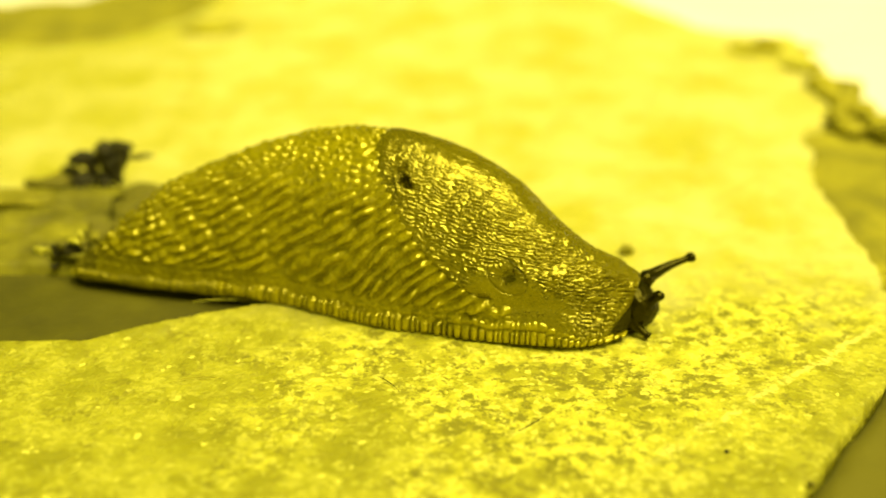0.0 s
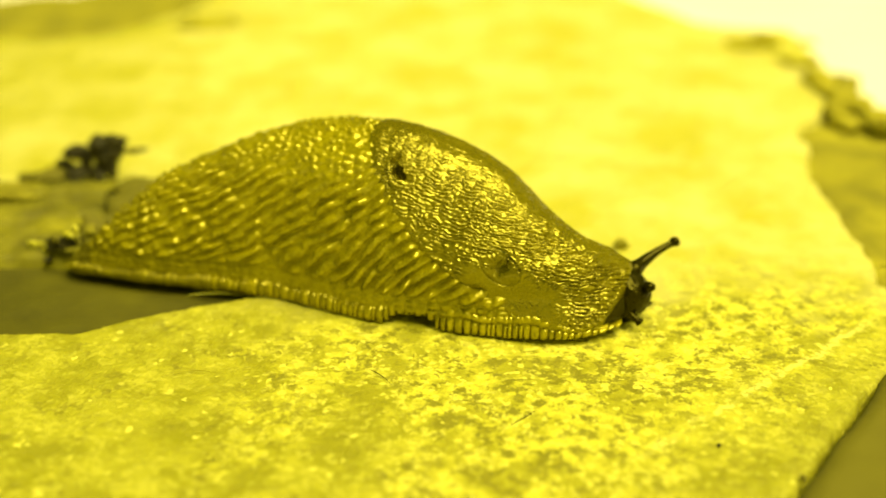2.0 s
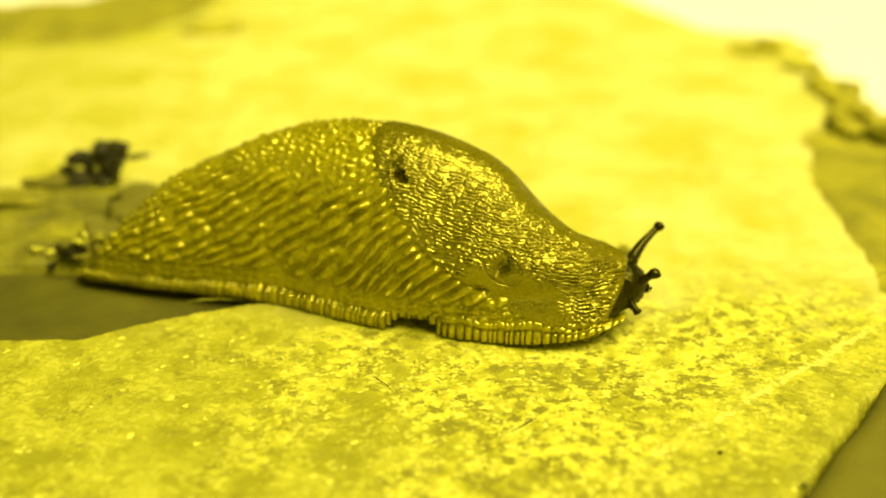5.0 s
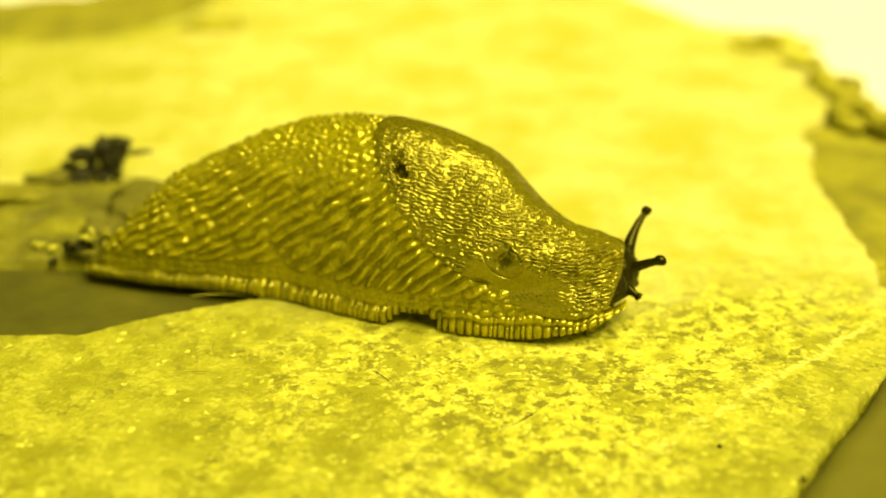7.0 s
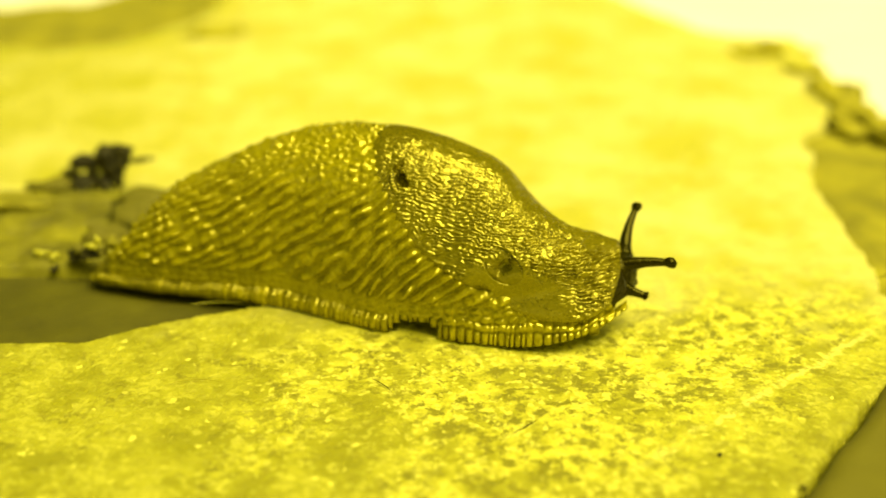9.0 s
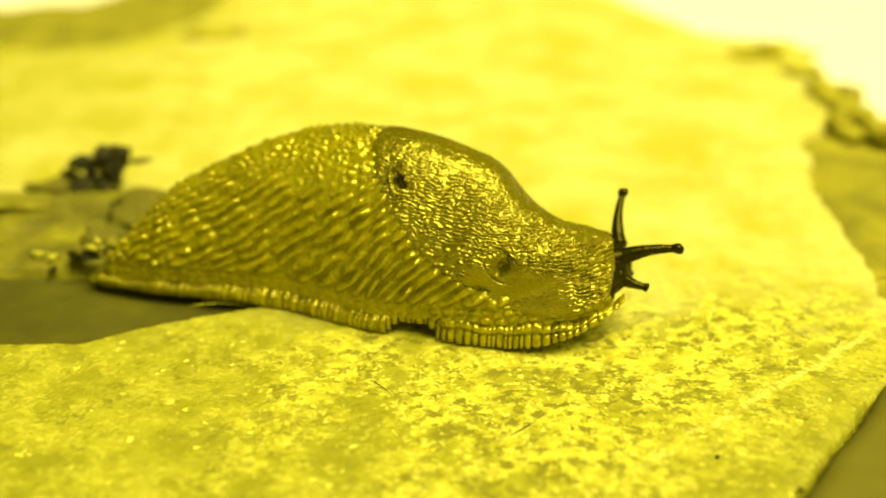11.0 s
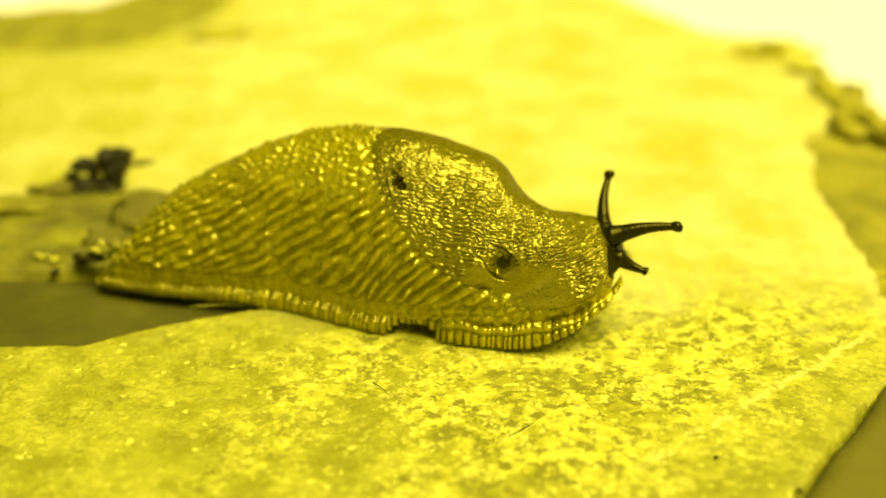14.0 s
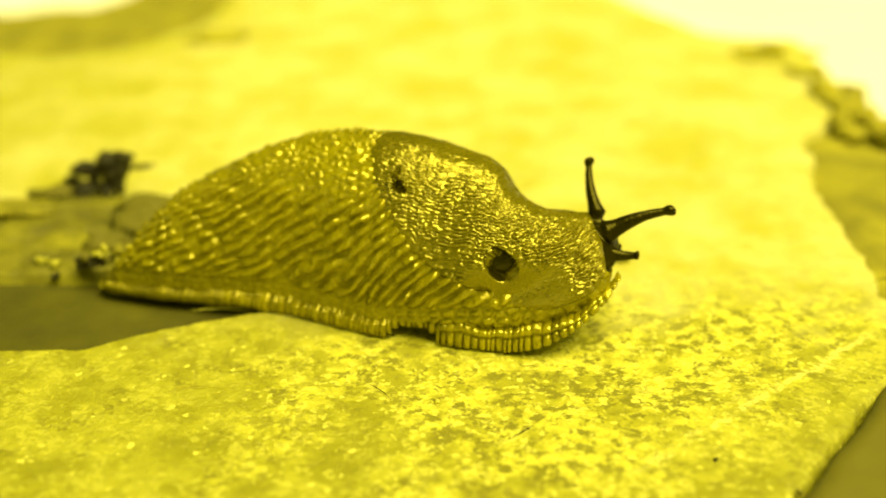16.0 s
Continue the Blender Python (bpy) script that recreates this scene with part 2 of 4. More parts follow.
def mesh_thing(name, me, material, parent=None, label="", at=None):
    ob = new(name, me)
    me.materials.clear()
    me.materials.append(material)
    ob.parent = parent
    if at is not None:
        ob.matrix_basis = at
    return tagged(ob, label) if label else ob


def part(name, bm, material, parent, label="", at=None, rest=False):
    me = bpy.data.meshes.new(name)
    for face in bm.faces:
        face.smooth = True
    bm.to_mesh(me)
    bm.free()
    if rest:
        add_rest(me)
    return mesh_thing(name, me, material, parent, label, at)


def add_rest(me):
    co = np.empty(len(me.vertices) * 3, dtype=np.float32)
    me.vertices.foreach_get("co", co)
    me.attributes.new("rest", "FLOAT_VECTOR", "POINT").data.foreach_set("vector", co)


def lump(radius, squash, seed, rough=0.35, detail=3):
    """An uneven pebble or crumb of soil."""
    bm = bmesh.new()
    bmesh.ops.create_icosphere(bm, subdivisions=detail, radius=1.0)
    for v in bm.verts:
        d = 1 + rough * noise.fractal(v.co * 1.6 + Vector((seed * 3.7, seed, 0)), 0.8, 2.1, 4)
        v.co = Vector((v.co.x * squash[0], v.co.y * squash[1], v.co.z * squash[2])) * d * radius
    return bm


# ---- ground ----
def side_of(x, y, ax, ay, bx, by):
    """Distance of points from the line a-b, positive on its right-hand side."""
    l = math.hypot(bx - ax, by - ay)
    return ((y - ay) * -(bx - ax) + (x - ax) * (by - ay)) / l


def slab_outside(x, y):
    """How far a point (mm) lies outside the stone's outline; negative inside."""
    right = x - np.interp(y, (-60, 10, 36, 64, 80, 92, 103, 126, 150, 167, 173, 180, 211, 330), (74, 79, 80, 81, 84, 92, 98, 105, 110, 113, 86, 77, 66, 20))
    near_corner = side_of(x, y, 47, -58, 66, -31)
    back = 0.7 * (y - np.interp(x, (-170, -133, -114, -100, -91, -86, -80, -76, -72), (166, 163, 160, 167, 175, 183, 190, 209, 330)))
    edge = np.maximum(np.maximum(right, near_corner), back)
    edge = np.maximum(np.maximum(edge, y - 330), np.maximum(-162 - x, -92 - y))
    return edge + 2.8 * ripple(x / 14, y / 14, 3, 4) + 1.0 * ripple(x / 4, y / 4, 6, 2)


def crevice_depth(x, y):
    """0 on the stone, 1 in the dark hollow beside the slug's tail."""
    front = np.interp(x, (-170, -58, -45, -32, -16), (-17, -15.8, -9.3, -3.3, -0.8))
    front = front + 0.9 * ripple(x / 7, y / 9, 11)
    back = 12.5 + 1.0 * ripple(x / 9, y / 9, 12) + np.maximum(0, x + 60) * 0.05
    return step(y - front, 0, 2.0) * step(back - y, 0, 2.5) * step(-19 - x, 0, 6)


def build_ground():
    me = grid_mesh("ground", np.stack(np.meshgrid(np.linspace(-60, 60, 25), np.linspace(-60, 60, 25), indexing="ij") + [np.full((25, 25), -0.034)], -1))
    tagged(mesh_thing("ground", me, PALE), "bright pale paving lying all round the flat stone", "ground", kind="structure")

    xs = np.concatenate([np.arange(-170, -80, 1.0), np.arange(-80, 104, 0.55)])
    ys = np.concatenate([np.arange(-100, 45, 0.5), np.arange(45, 340, 1.0)])
    x, y = np.meshgrid(xs, ys, indexing="ij")
    out = slab_outside(x, y)
    z = 0.5 * ripple(x / 22, y / 22, 1) + 0.22 * ripple(x / 4, y / 4, 2, 4) + 0.09 * ripple(x / 1.1, y / 1.1, 4, 3) - 0.75
    z = z - 5.5 * crevice_depth(x, y)
    z = z - 0.5 * step(out, -3, 0) - 31 * step(out, -1.0, 1.8)
    keep = (out[:-1, :-1] < 5)
    me = grid_mesh("stone_slab", np.stack([x, y, z], -1) * MM, keep)
    tagged(mesh_thing("stone_slab", me, STONE), "pale flat weathered stone with mottled grainy surface", "stone slab", kind="structure")

    # dark stone at the bottom of the hollow
    x, y = np.meshgrid(np.arange(-170, -12, 1.2), np.arange(-30, 17, 1.0), indexing="ij")
    z = -2.3 + 0.35 * ripple(x / 16, y / 12, 21) + 0.05 * ripple(x / 1.5, y / 1.5, 22)
    me = grid_mesh("dark_stone", np.stack([x, y, z], -1) * MM)
    tagged(mesh_thing("dark_stone", me, DARK_STONE), "dark stone filling the hollow in the pale slab", "stone", kind="structure")

    # soil strip round the slab
    x, y = np.meshgrid(np.arange(-330, 240, 2.0), np.arange(-140, 420, 2.0), indexing="ij")
    wob = 4 * ripple(x / 30, y / 30, 33)
    right = np.interp(y, (-140, 150, 214, 250), (140, 136, 136, 60))
    left = np.interp(x, (-330, -197, -160, -150, -145, -130, -60, 0), (325, 331, 337, 346, 363, 405, 415, 250))
    keep = ((y + wob < left) & (x < -10) | (x + wob < right) & (x >= -10))[:-1, :-1]
    z = -30.5 + 3.0 * ripple(x / 16, y / 16, 31, 5)
    # banked up against one side of the slab
    bank = step(x, 56, 66) * step(132 - x + 0.5 * wob, 0, 18) * step(y, -60, -44) * step(104 - y + 0.4 * wob, 0, 12)
    z = z + bank * (27.0 - 1.8 * ripple(x / 16, y / 16, 31, 5) + 0.8 * ripple(x / 6, y / 4, 34, 3))
    # and heaped in the joint further back
    brink = np.interp(y, (80, 92, 103, 126, 150), (84, 92, 98, 105, 110))
    heap = step(x, brink - 3, brink) * step(brink + 10 + 0.6 * wob - x, 0, 4) * step(y, 92, 100) * step(140 + 0.6 * wob - y, 0, 10)
    z = np.maximum(z, -30.5 + heap * (28.5 + 2.2 * ripple(x / 5, y / 5, 36, 3)))
    me = grid_mesh("soil", np.stack([x, y, z], -1) * MM, keep)
    tagged(mesh_thing("soil", me, SOIL), "brown crumbly soil in the gap round the flat stone", "soil", kind="stuff")


build_ground()


def near_stone():
    """The brown stone that lies against the slab's near corner."""
    x, y = np.meshgrid(np.arange(35, 150, 1.0), np.arange(-130, -5, 1.0), indexing="ij")
    out = -1.2 - side_of(x, y, 47, -58, 66, -31) + 0.7 * ripple(x / 9, y / 9, 71)
    z = 0.9 + 0.5 * ripple(x / 30, y / 30, 72) - 1.8 * step(out, -4, 0) - 29 * step(out, -1.2, 2.0)
    keep = (out < 3)[:-1, :-1] & (np.hypot(x - 95, y + 70) < 62)[:-1, :-1]
    me = grid_mesh("brown_stone", np.stack([x, y, z], -1) * MM, keep)
    tagged(mesh_thing("brown_stone", me, SIDE_STONE), "smooth brown stone beside the pale slab", "stone", kind="structure")


near_stone()


def clump_thing(name, label, category, pieces, material=CRUMB):
    """A thing made of several crumbs: (x, y, z, radius, squash, seed), each a part."""
    base = new(name)
    x0, y0 = pieces[0][0], pieces[0][1]
    base.matrix_basis = pose(x0 * MM, y0 * MM, 0)
    for x, y, z, r, squash, seed in pieces:
        part("crumb", lump(r * MM, squash, seed), SIDE_STONE if seed in (1, 4) else material, base, at=pose((x - x0) * MM, (y - y0) * MM, z * MM, 0, 0, seed * 40))
    return tagged(base, label, category)


clump_thing("debris_clump", "dark dry clump of leaf litter lying on the stone", "debris", [
    (-79, 48.5, 1.2, 3.2, (1.6, 0.8, 0.4), 1), (-74, 48.5, 1.7, 2.7, (1.6, 0.8, 0.5), 2), (-70.2, 48.5, 1.2, 2.0, (1.3, 0.8, 0.7), 3),
    (-83.5, 48, 0.4, 2.2, (1.7, 0.8, 0.4), 4), (-74.3, 49, 5.6, 1.9, (1.4, 0.8, 0.8), 5), (-72.4, 49, 4.0, 1.2, (1, 0.8, 1.3), 6),
    (-69.6, 49, 7.0, 2.4, (1.0, 0.8, 1.0), 7), (-69.0, 49, 4.6, 2.1, (1.0, 0.8, 1.1), 8), (-66.2, 49, 8.0, 1.9, (1.3, 0.7, 0.8), 9),
    (-66.6, 49, 5.4, 1.7, (1.0, 0.8, 1.3), 10), (-67.4, 49, 2.4, 1.7, (1.0, 0.8, 1.3), 11), (-64.8, 49, 7.0, 1.0, (1.5, 0.6, 0.7), 12),
    (-77.0, 49, 3.4, 1.3, (1.6, 0.8, 0.6), 13), (-62.5, 49.5, 5.9, 1.1, (2.6, 0.6, 0.45), 14)])
for i, (x, y, z, r, sq) in enumerate([(86.5, 154, -0.4, 3.4, (1.5, 2.0, .3)), (92, 152, 1.0, 4.0, (.8, 1.1, .65)), (89, 149, -0.2, 2.8, (0.9, 1.9, .4)), (94.5, 136, 0, 2.2, (1.2, 1, .35)), (97.5, 132, 0, 2.2, (1.3, 1, .4)), (101, 134, 0.2, 2.0, (1.3, 1, .6)), (105, 153, 0, 1.8, (1.5, 1, .4)),
                                      (97.5, 117, 0.4, 3.6, (1.1, 1, .7)), (97.2, 110, 0.2, 3.0, (1, .9, .6)), (99, 104, 0, 3.2, (1.2, 1, .6)), (102, 97, -0.2, 3.6, (1, 1, .7)), (97, 97, -0.8, 3.0, (1.2, 1, .5)), (104, 90, -0.6, 3.6, (1.3, 1, .6)), (97, 90, -1.8, 3.4, (1.3, 1, .5)), (108, 84, -1.0, 4.0, (1.4, 1, .6))]):
    ob = part("pebble", lump(r * MM, sq, 30 + i), PEBBLE, None, at=pose(x * MM, y * MM, z * MM, 0, 0, i * 50))
    tagged(ob, "dull brown pebble lodged at the edge of the slab", "pebble", "pebbles along the slab edge")


for x, y, z, r, sq, seed in [(-58.5, 38, 0.8, 5.0, (1.2, .9, .55), 101), (-58.5, 27, 0.6, 5.4, (1.2, 1.0, .75), 102), (-63.0, 20.5, 0.4, 3.8, (1.2, .9, .75), 103)]:
    tagged(part("soil_crumb", lump(r * MM, sq, seed, 0.6), SIDE_STONE, None, at=pose(x * MM, y * MM, z * MM)), "brown lump of soil lying behind the slug's tail", "soil crumb")
# thin lump added as the faint shade on the slab's back edge
tagged(part("soil_crumb", lump(6.5 * MM, (1.4, 1.3, .12), 104, 0.5), PEBBLE, None, at=pose(-0.0705, 0.1765, -0.0005)), "flat brown patch standing in for faint shade at the slab's back edge", "soil crumb")
# flat lump added to darken the band where the layers' gap lies in shade
tagged(part("soil_crumb", lump(6.0 * MM, (1.8, .5, .28), 88, 0.5), SOIL, None, at=pose(-0.0900, 0.0385, 0.0012)), "flat dark patch standing in for the shaded gap in the layered stone", "soil crumb")


def layered_stone():
    """Low broken layers of yellowish stone beside the hollow."""
    x, y = np.meshgrid(np.arange(-150, -42, 0.7), np.arange(8.5, 54, 0.5), indexing="ij")
    w = 2.0 * ripple(x / 12, y / 9, 90, 4)
    z = 0.2 + 0.8 * step(y + w, 15, 19) + 1.0 * step(y + w, 26, 28)
    z = z - 2.8 * step(y + w * 0.5, 31.5, 33.5) * step(38.5 - y - w * 0.5, 0, 2.5)
    z = z - 0.8 * step(y + w, 21, 22) * step(24.5 - y - w, 0, 1)
    z = z + 0.6 * ripple(x / 6, y / 3, 91, 4) + 0.25 * ripple(x / 1.5, y / 1.5, 92, 2)
    edge = np.minimum(np.minimum(-46 - x + 2 * w, 42.5 - y + 0.8 * w), y - 10.6 + 0.3 * w)
    z = np.where(edge < 1.2, z - (1.2 - edge) * 2.2, z)
    keep = (edge > -1.5)[:-1, :-1]
    me = grid_mesh("layered_stone", np.stack([x, y, z], -1) * MM, keep)
    tagged(mesh_thing("layered_stone", me, LEDGE), "yellowish brown layered stone with a broken edge", "stone", kind="structure")


layered_stone()
for i, (x, y, z, r, mat, label) in enumerate([(-72.8, 14.4, 1.0, 1.4, CHIP, "pale stone chip on the layered stone"), (-70.5, 13.5, 0.8, 1.2, CHIP, "pale stone chip on the layered stone"),
                                          (-69.6, 11.0, -0.4, 1.2, CRUMB, "dark crumb of soil at the edge of the hollow")]):
    tagged(part("stone_chip" if mat == CHIP else "soil_crumb", lump(r * 0.6 * MM, (1.4, .9, .7), 40 + i, 1.0), mat, None, at=pose(x * MM, y * MM, z * MM, 0, 0, i * 37)), label, "chip" if mat == CHIP else "soil crumb", "chips by the hollow")


def fibre(name, points, width, label, category, material):
    bm = bmesh.new()
    rings = []
    for k, p in enumerate(points):
        p = Vector(p) * MM
        w = width * MM * (1.0 if 0 < k < len(points) - 1 else 0.35)
        rings.append([bm.verts.new(p + Vector((0, math.cos(a) * w, math.sin(a) * w + w * 0.4))) for a in (0, 1.57, 3.14, 4.71)])
    for r, s in zip(rings, rings[1:]):
        for k in range(4):
            bm.faces.new((r[k], r[(k + 1) % 4], s[(k + 1) % 4], s[k]))
    for r in (rings[0], rings[-1][::-1]):
        bm.faces.new(r)
    tagged(part(name, bm, material, None), label, category)


fibre("fibre", [(-10.0, -27.0, -.6), (-9.0, -28.0, -.5), (-7.6, -29.6, -.5), (-6.4, -31.6, -.6)], 0.10, "thin dark curved fibre on the stone", "fibre", CRUMB)
fibre("fibre", [(10.6, -42.0, -.6), (12.0, -40.8, -.5), (13.6, -39.2, -.6), (14.6, -38.0, -.6)], 0.10, "thin dark straight fibre on the stone", "fibre", CRUMB)
fibre("fibre", [(76.0, 5.5, 0), (78.0, 6.8, 0.3), (81.0, 6.8, 0.0)], 0.12, "thin dark fibre at the edge of the stone", "fibre", CRUMB)
fibre("fibre", [(-41.0, -29.0, -.6), (-39.2, -28.1, -.5), (-37.4, -27.6, -.5), (-35.4, -27.5, -.5), (-33.0, -27.9, -.6)], 0.06, "thin brown fibre on the stone", "fibre", SOIL)
fibre("slime_strand", [(-42.6, -1.4, -1.3), (-40.2, -1.2, -1.1), (-37.2, -1.0, -1.0), (-34.6, -1.4, -1.0), (-31.6, -2.1, -1.1)], 0.11, "thin glistening strand of slime beside the slug's foot", "slime", CHIP)
tagged(part("soil_crumb", lump(1.15 * MM, (1, .8, .9), 77, 0.7), SOIL, None, at=pose(0.0337, 0.0165, 0.0)), "small brown crumb of soil behind the slug", "soil crumb")
# the grain in the seam is added for the shade of a pit
for x, y, r, mat, label in [(38.7, -47.0, .30, CRUMB, "tiny dark grit grain on the stone"), (48.2, -54.5, .5, SIDE_STONE, "dark speck standing in for the shaded pit in the seam between the stones"), (0.4, -32.0, .5, CHIP, "tiny pale chip of stone"), (-3.2, -22.9, .35, CHIP, "tiny pale chip of stone"), (0.2, -14.6, .55, CHIP, "tiny pale chip of stone beside the slug's foot"), (-63.0, -12.1, .35, CHIP, "tiny pale chip of stone")]:
    z = -3.0 if x < -60 else -0.6
    tagged(part("grit_grain", lump(r * MM, (1, .8, 1.2), x, 0.4, 2), mat, None, at=pose(x * MM, y * MM, z * MM)), label, "grit", "grit on the stone")

# ---- how the slug moves ----
PIVOT_Y = 6.0
TIMES = [i * 0.5 for i in range(33)]
LIFT = ((0, 0), (1, .01), (2, .07), (3, .14), (4, .22), (6.5, .34), (8, .42), (9, .48), (11.5, .65), (12.5, .72), (13.5, .84), (14.5, .93), (15.2, .97), (16, 1))
DRAW = ((0, 0), (2, .05), (4, .2), (6.5, .52), (9, .72), (12, .84), (14, .92), (16, 1))
SWELL = ((0, 0), (1.5, .2), (3.5, .8), (7, 1), (16, 1))
OPEN = ((0, .08), (8, .10), (11.3, .12), (12.2, .15), (13, .18), (14, .25), (15, .39), (16, .52))
RISE = ((0, 0), (4, .05), (8, .2), (12, .75), (16, 1))
RAISE, TURN, BEND_FROM, BEND_TO, SHORTEN = 42.8, 16.5, 72.0, 96.0, 0.08
HINGE = (-5.0, 7.7)


def at_time(table, t):
    return float(np.interp(t, [a for a, b in table], [b for a, b in table]))


def body_pose(s, t=None):
    """How the straight slug is moved at s (mm) along it, in slug space (mm); with no time: half-way, as it is modelled."""
    lift, draw = (0.5, 0.5) if t is None else (at_time(LIFT, t), at_time(DRAW, t))
    shift = draw * float(np.interp(s, (0, 8, 25, 45, 60, 70), (6.2, 3.4, 2.0, 1.5, 0.3, 0)))
    sag = draw * float(np.interp(s, (0, 20, 35, 60, 72), (0, 2, 4, 3, 0)))
    swell = (0.8 if t is None else at_time(SWELL, t)) * float(np.interp(s, (6, 16, 36, 74, 90), (0, 0.8, 1.5, 1.3, 0.2)))
    rise = 0.3 if t is None else at_time(RISE, t)
    swell += rise * float(np.interp(s, (72, 79, 84, 88, 92, 96, 100), (0, -0.2, 0.3, 1.2, 1.3, 0.8, 0.2)))
    ahead = lift * float(np.interp(s, (68, 76, 84, 92, 100), (0, 1.2, 1.1, 0.6, 0.5)))
    heave = Matrix.Translation((ahead, 0, swell + lift * float(np.interp(s, (55, 70, 78, 84, 90, 96, 100), (0.0, 0.9, 2.2, 3.0, 2.1, 0.8, 0.4)))))
    start = BEND_FROM
    if s <= start:
        c = Vector((s, PIVOT_Y + 4, 6.0))
        return heave @ Matrix.Translation(Vector((shift, 0, 0)) + c) @ Matrix.Rotation(radians(sag), 4, "X") @ Matrix.Translation(-c)
    p, q = Vector((start, *HINGE)), start
    turn = Matrix.Identity(4)
    while q < s - 1e-6:
        d = min(0.5, s - q)
        f = bend_share(q + d / 2, start, BEND_TO) * lift
        turn = Matrix.Rotation(radians(TURN * f), 4, "Z") @ Matrix.Rotation(radians(-RAISE * f), 4, "Y")
        p = p + turn @ Vector((d * (1 - SHORTEN * lift * bend_share(q + d / 2, start, start + 6)), 0, 0))
        q += d
    return heave @ Matrix.Translation(p) @ turn @ Matrix.Translation(-Vector((s, *HINGE)))


def bend_share(s, a, b):
    u = min(1.0, max(0.0, (s - a) / (b - a)))
    return 0.5 * u + 0.5 * u * u * (3 - 2 * u)


def foot_pose(s, t=None):
    """The foot's edge stays on the stone up to where the front end lifts off."""
    m = body_pose(s, t)
    f = 0.86 * float(step(np.float64(s), 79.0, 99.0))
    draw = 0.5 if t is None else at_time(DRAW, t)
    c = Vector((s, -3.0, 1.0))
    flat = c + Vector((draw * float(np.interp(s, (0, 8, 25, 45, 60, 70), (6.2, 3.4, 2.0, 1.5, 0.3, 0))), 0, 0))
    turn = Matrix.Identity(4).to_quaternion().slerp(m.to_quaternion(), f)
    return Matrix.Translation(flat.lerp(m @ c, f)) @ turn.to_matrix().to_4x4() @ Matrix.Translation(-c)


def to_metres(m):
    m = m.copy()
    m.translation *= MM
    return m


def ring_pose(s, t):
    return body_pose(s, t) @ body_pose(s).inverted()


def settle(p):
    """Bends points (n, ..., 3), of which each row has one place along the body, into the modelled posture."""
    out = np.empty_like(p)
    for i in range(len(p)):
        m = np.array(body_pose(float(p[i].reshape(-1, 3)[0, 0])))
        out[i] = p[i] @ m[:3, :3].T + m[:3, 3]
    return out


# ---- the slug ----
SLUG = pose(-0.0651, 0.0061, 0.0, 0, 0, -14.1)
slug = new("slug")
slug.matrix_basis = SLUG
tagged(slug, "large brown wet slug with ridged skin crawling on the stone", "slug")

# along the body (mm): near foot edge, half width, height
STATION = (0, 6, 13.8, 21.1, 29.2, 39.5, 50.4, 58.6, 66.2, 74.6, 79.1, 83.6, 88, 92.2, 96.3, 99.6, 104)
NEAR_EDGE = (0, -0.6, -1.1, -0.8, -0.3, -0.5, -3.3, -4.9, -4.9, -5.3, -5.1, -4.9, -4.5, -3.1, 0, 3.1, 7)
HALF = (2.0, 5.4, 8.75, 10.7, 12.4, 14.0, 14.5, 14.5, 14.5, 13.6, 12.2, 10.7, 9.4, 8.2, 6.8, 5.0, 2.0)
HIGH = (1.6, 6.6, 14.5, 18.4, 21.9, 25.1, 27.5, 27.7, 26.0, 22.6, 19.6, 15.9, 13.0, 10.9, 9.2, 7.2, 3.0)
LENGTH = 101.5
_s = np.linspace(-6, 112, 1181)
_k = np.exp(-0.5 * (np.arange(-60, 61) / 22.0) ** 2)
_k /= _k.sum()
SMOOTH = {}
for key, table in (("edge", NEAR_EDGE), ("half", HALF), ("high", HIGH)):
    SMOOTH[key] = np.convolve(np.pad(np.interp(_s, STATION, table), 60, mode="edge"), _k, mode="valid")


def along(key, s):
    return np.interp(s, _s, SMOOTH[key])


def skin_point(s, th):
    """The slug's smooth surface (mm): s along it, th round it from the near foot edge."""
    c = np.cos(th)
    half, end = along("half", s), np.sqrt(np.clip((LENGTH + 0.4 - s) / 8.0, 0.02, 1)) ** 0.8
    y = along("edge", s) + half - (half - 0.7) * end * np.sign(c) * np.abs(c) ** 0.85
    crown = np.sqrt(np.clip((LENGTH + 0.4 - s) / 3.5, 0.02, 1))
    z = 1.45 * end + (along("high", s) - 1.45) * crown * np.sin(np.maximum(th, 0)) ** 0.9
    below = np.maximum(-th, 0)
    return np.stack([np.where(s > 97.2, 97.2 + (s - 97.2) * 0.38, s) + 0 * th, y + 0.35 * below, np.maximum(z, 0.4) - (3.2 + 2.6 * step(s, 74, 82) - 4.6 * step(s, 90, 96) - 2.7 * step(s, 58, 60) * step(70 - s, 0, 1.6)) * below * end], -1)


def normals(p):
    n = np.cross(np.gradient(p, axis=0), np.gradient(p, axis=1))
    n /= np.maximum(np.linalg.norm(n, axis=2, keepdims=True), 1e-9)
    return n


def round_way(n_near, n_far):
    near = np.linspace(0.0, 1, n_near) ** 1.25 * 1.95
    return np.concatenate([np.linspace(-1, 0, 13)[:-1], near, np.linspace(1.95, math.pi, n_far + 1)[1:]])


def rear_margin(th):
    return np.interp(np.minimum(th, math.pi - th), (0.05, 0.12, 0.18, 0.25, 0.34, 0.52, 0.73, 0.99, 1.29, 1.57), (81, 77.6, 74.6, 71.2, 67, 62, 58.5, 55.8, 54.2, 53.4))


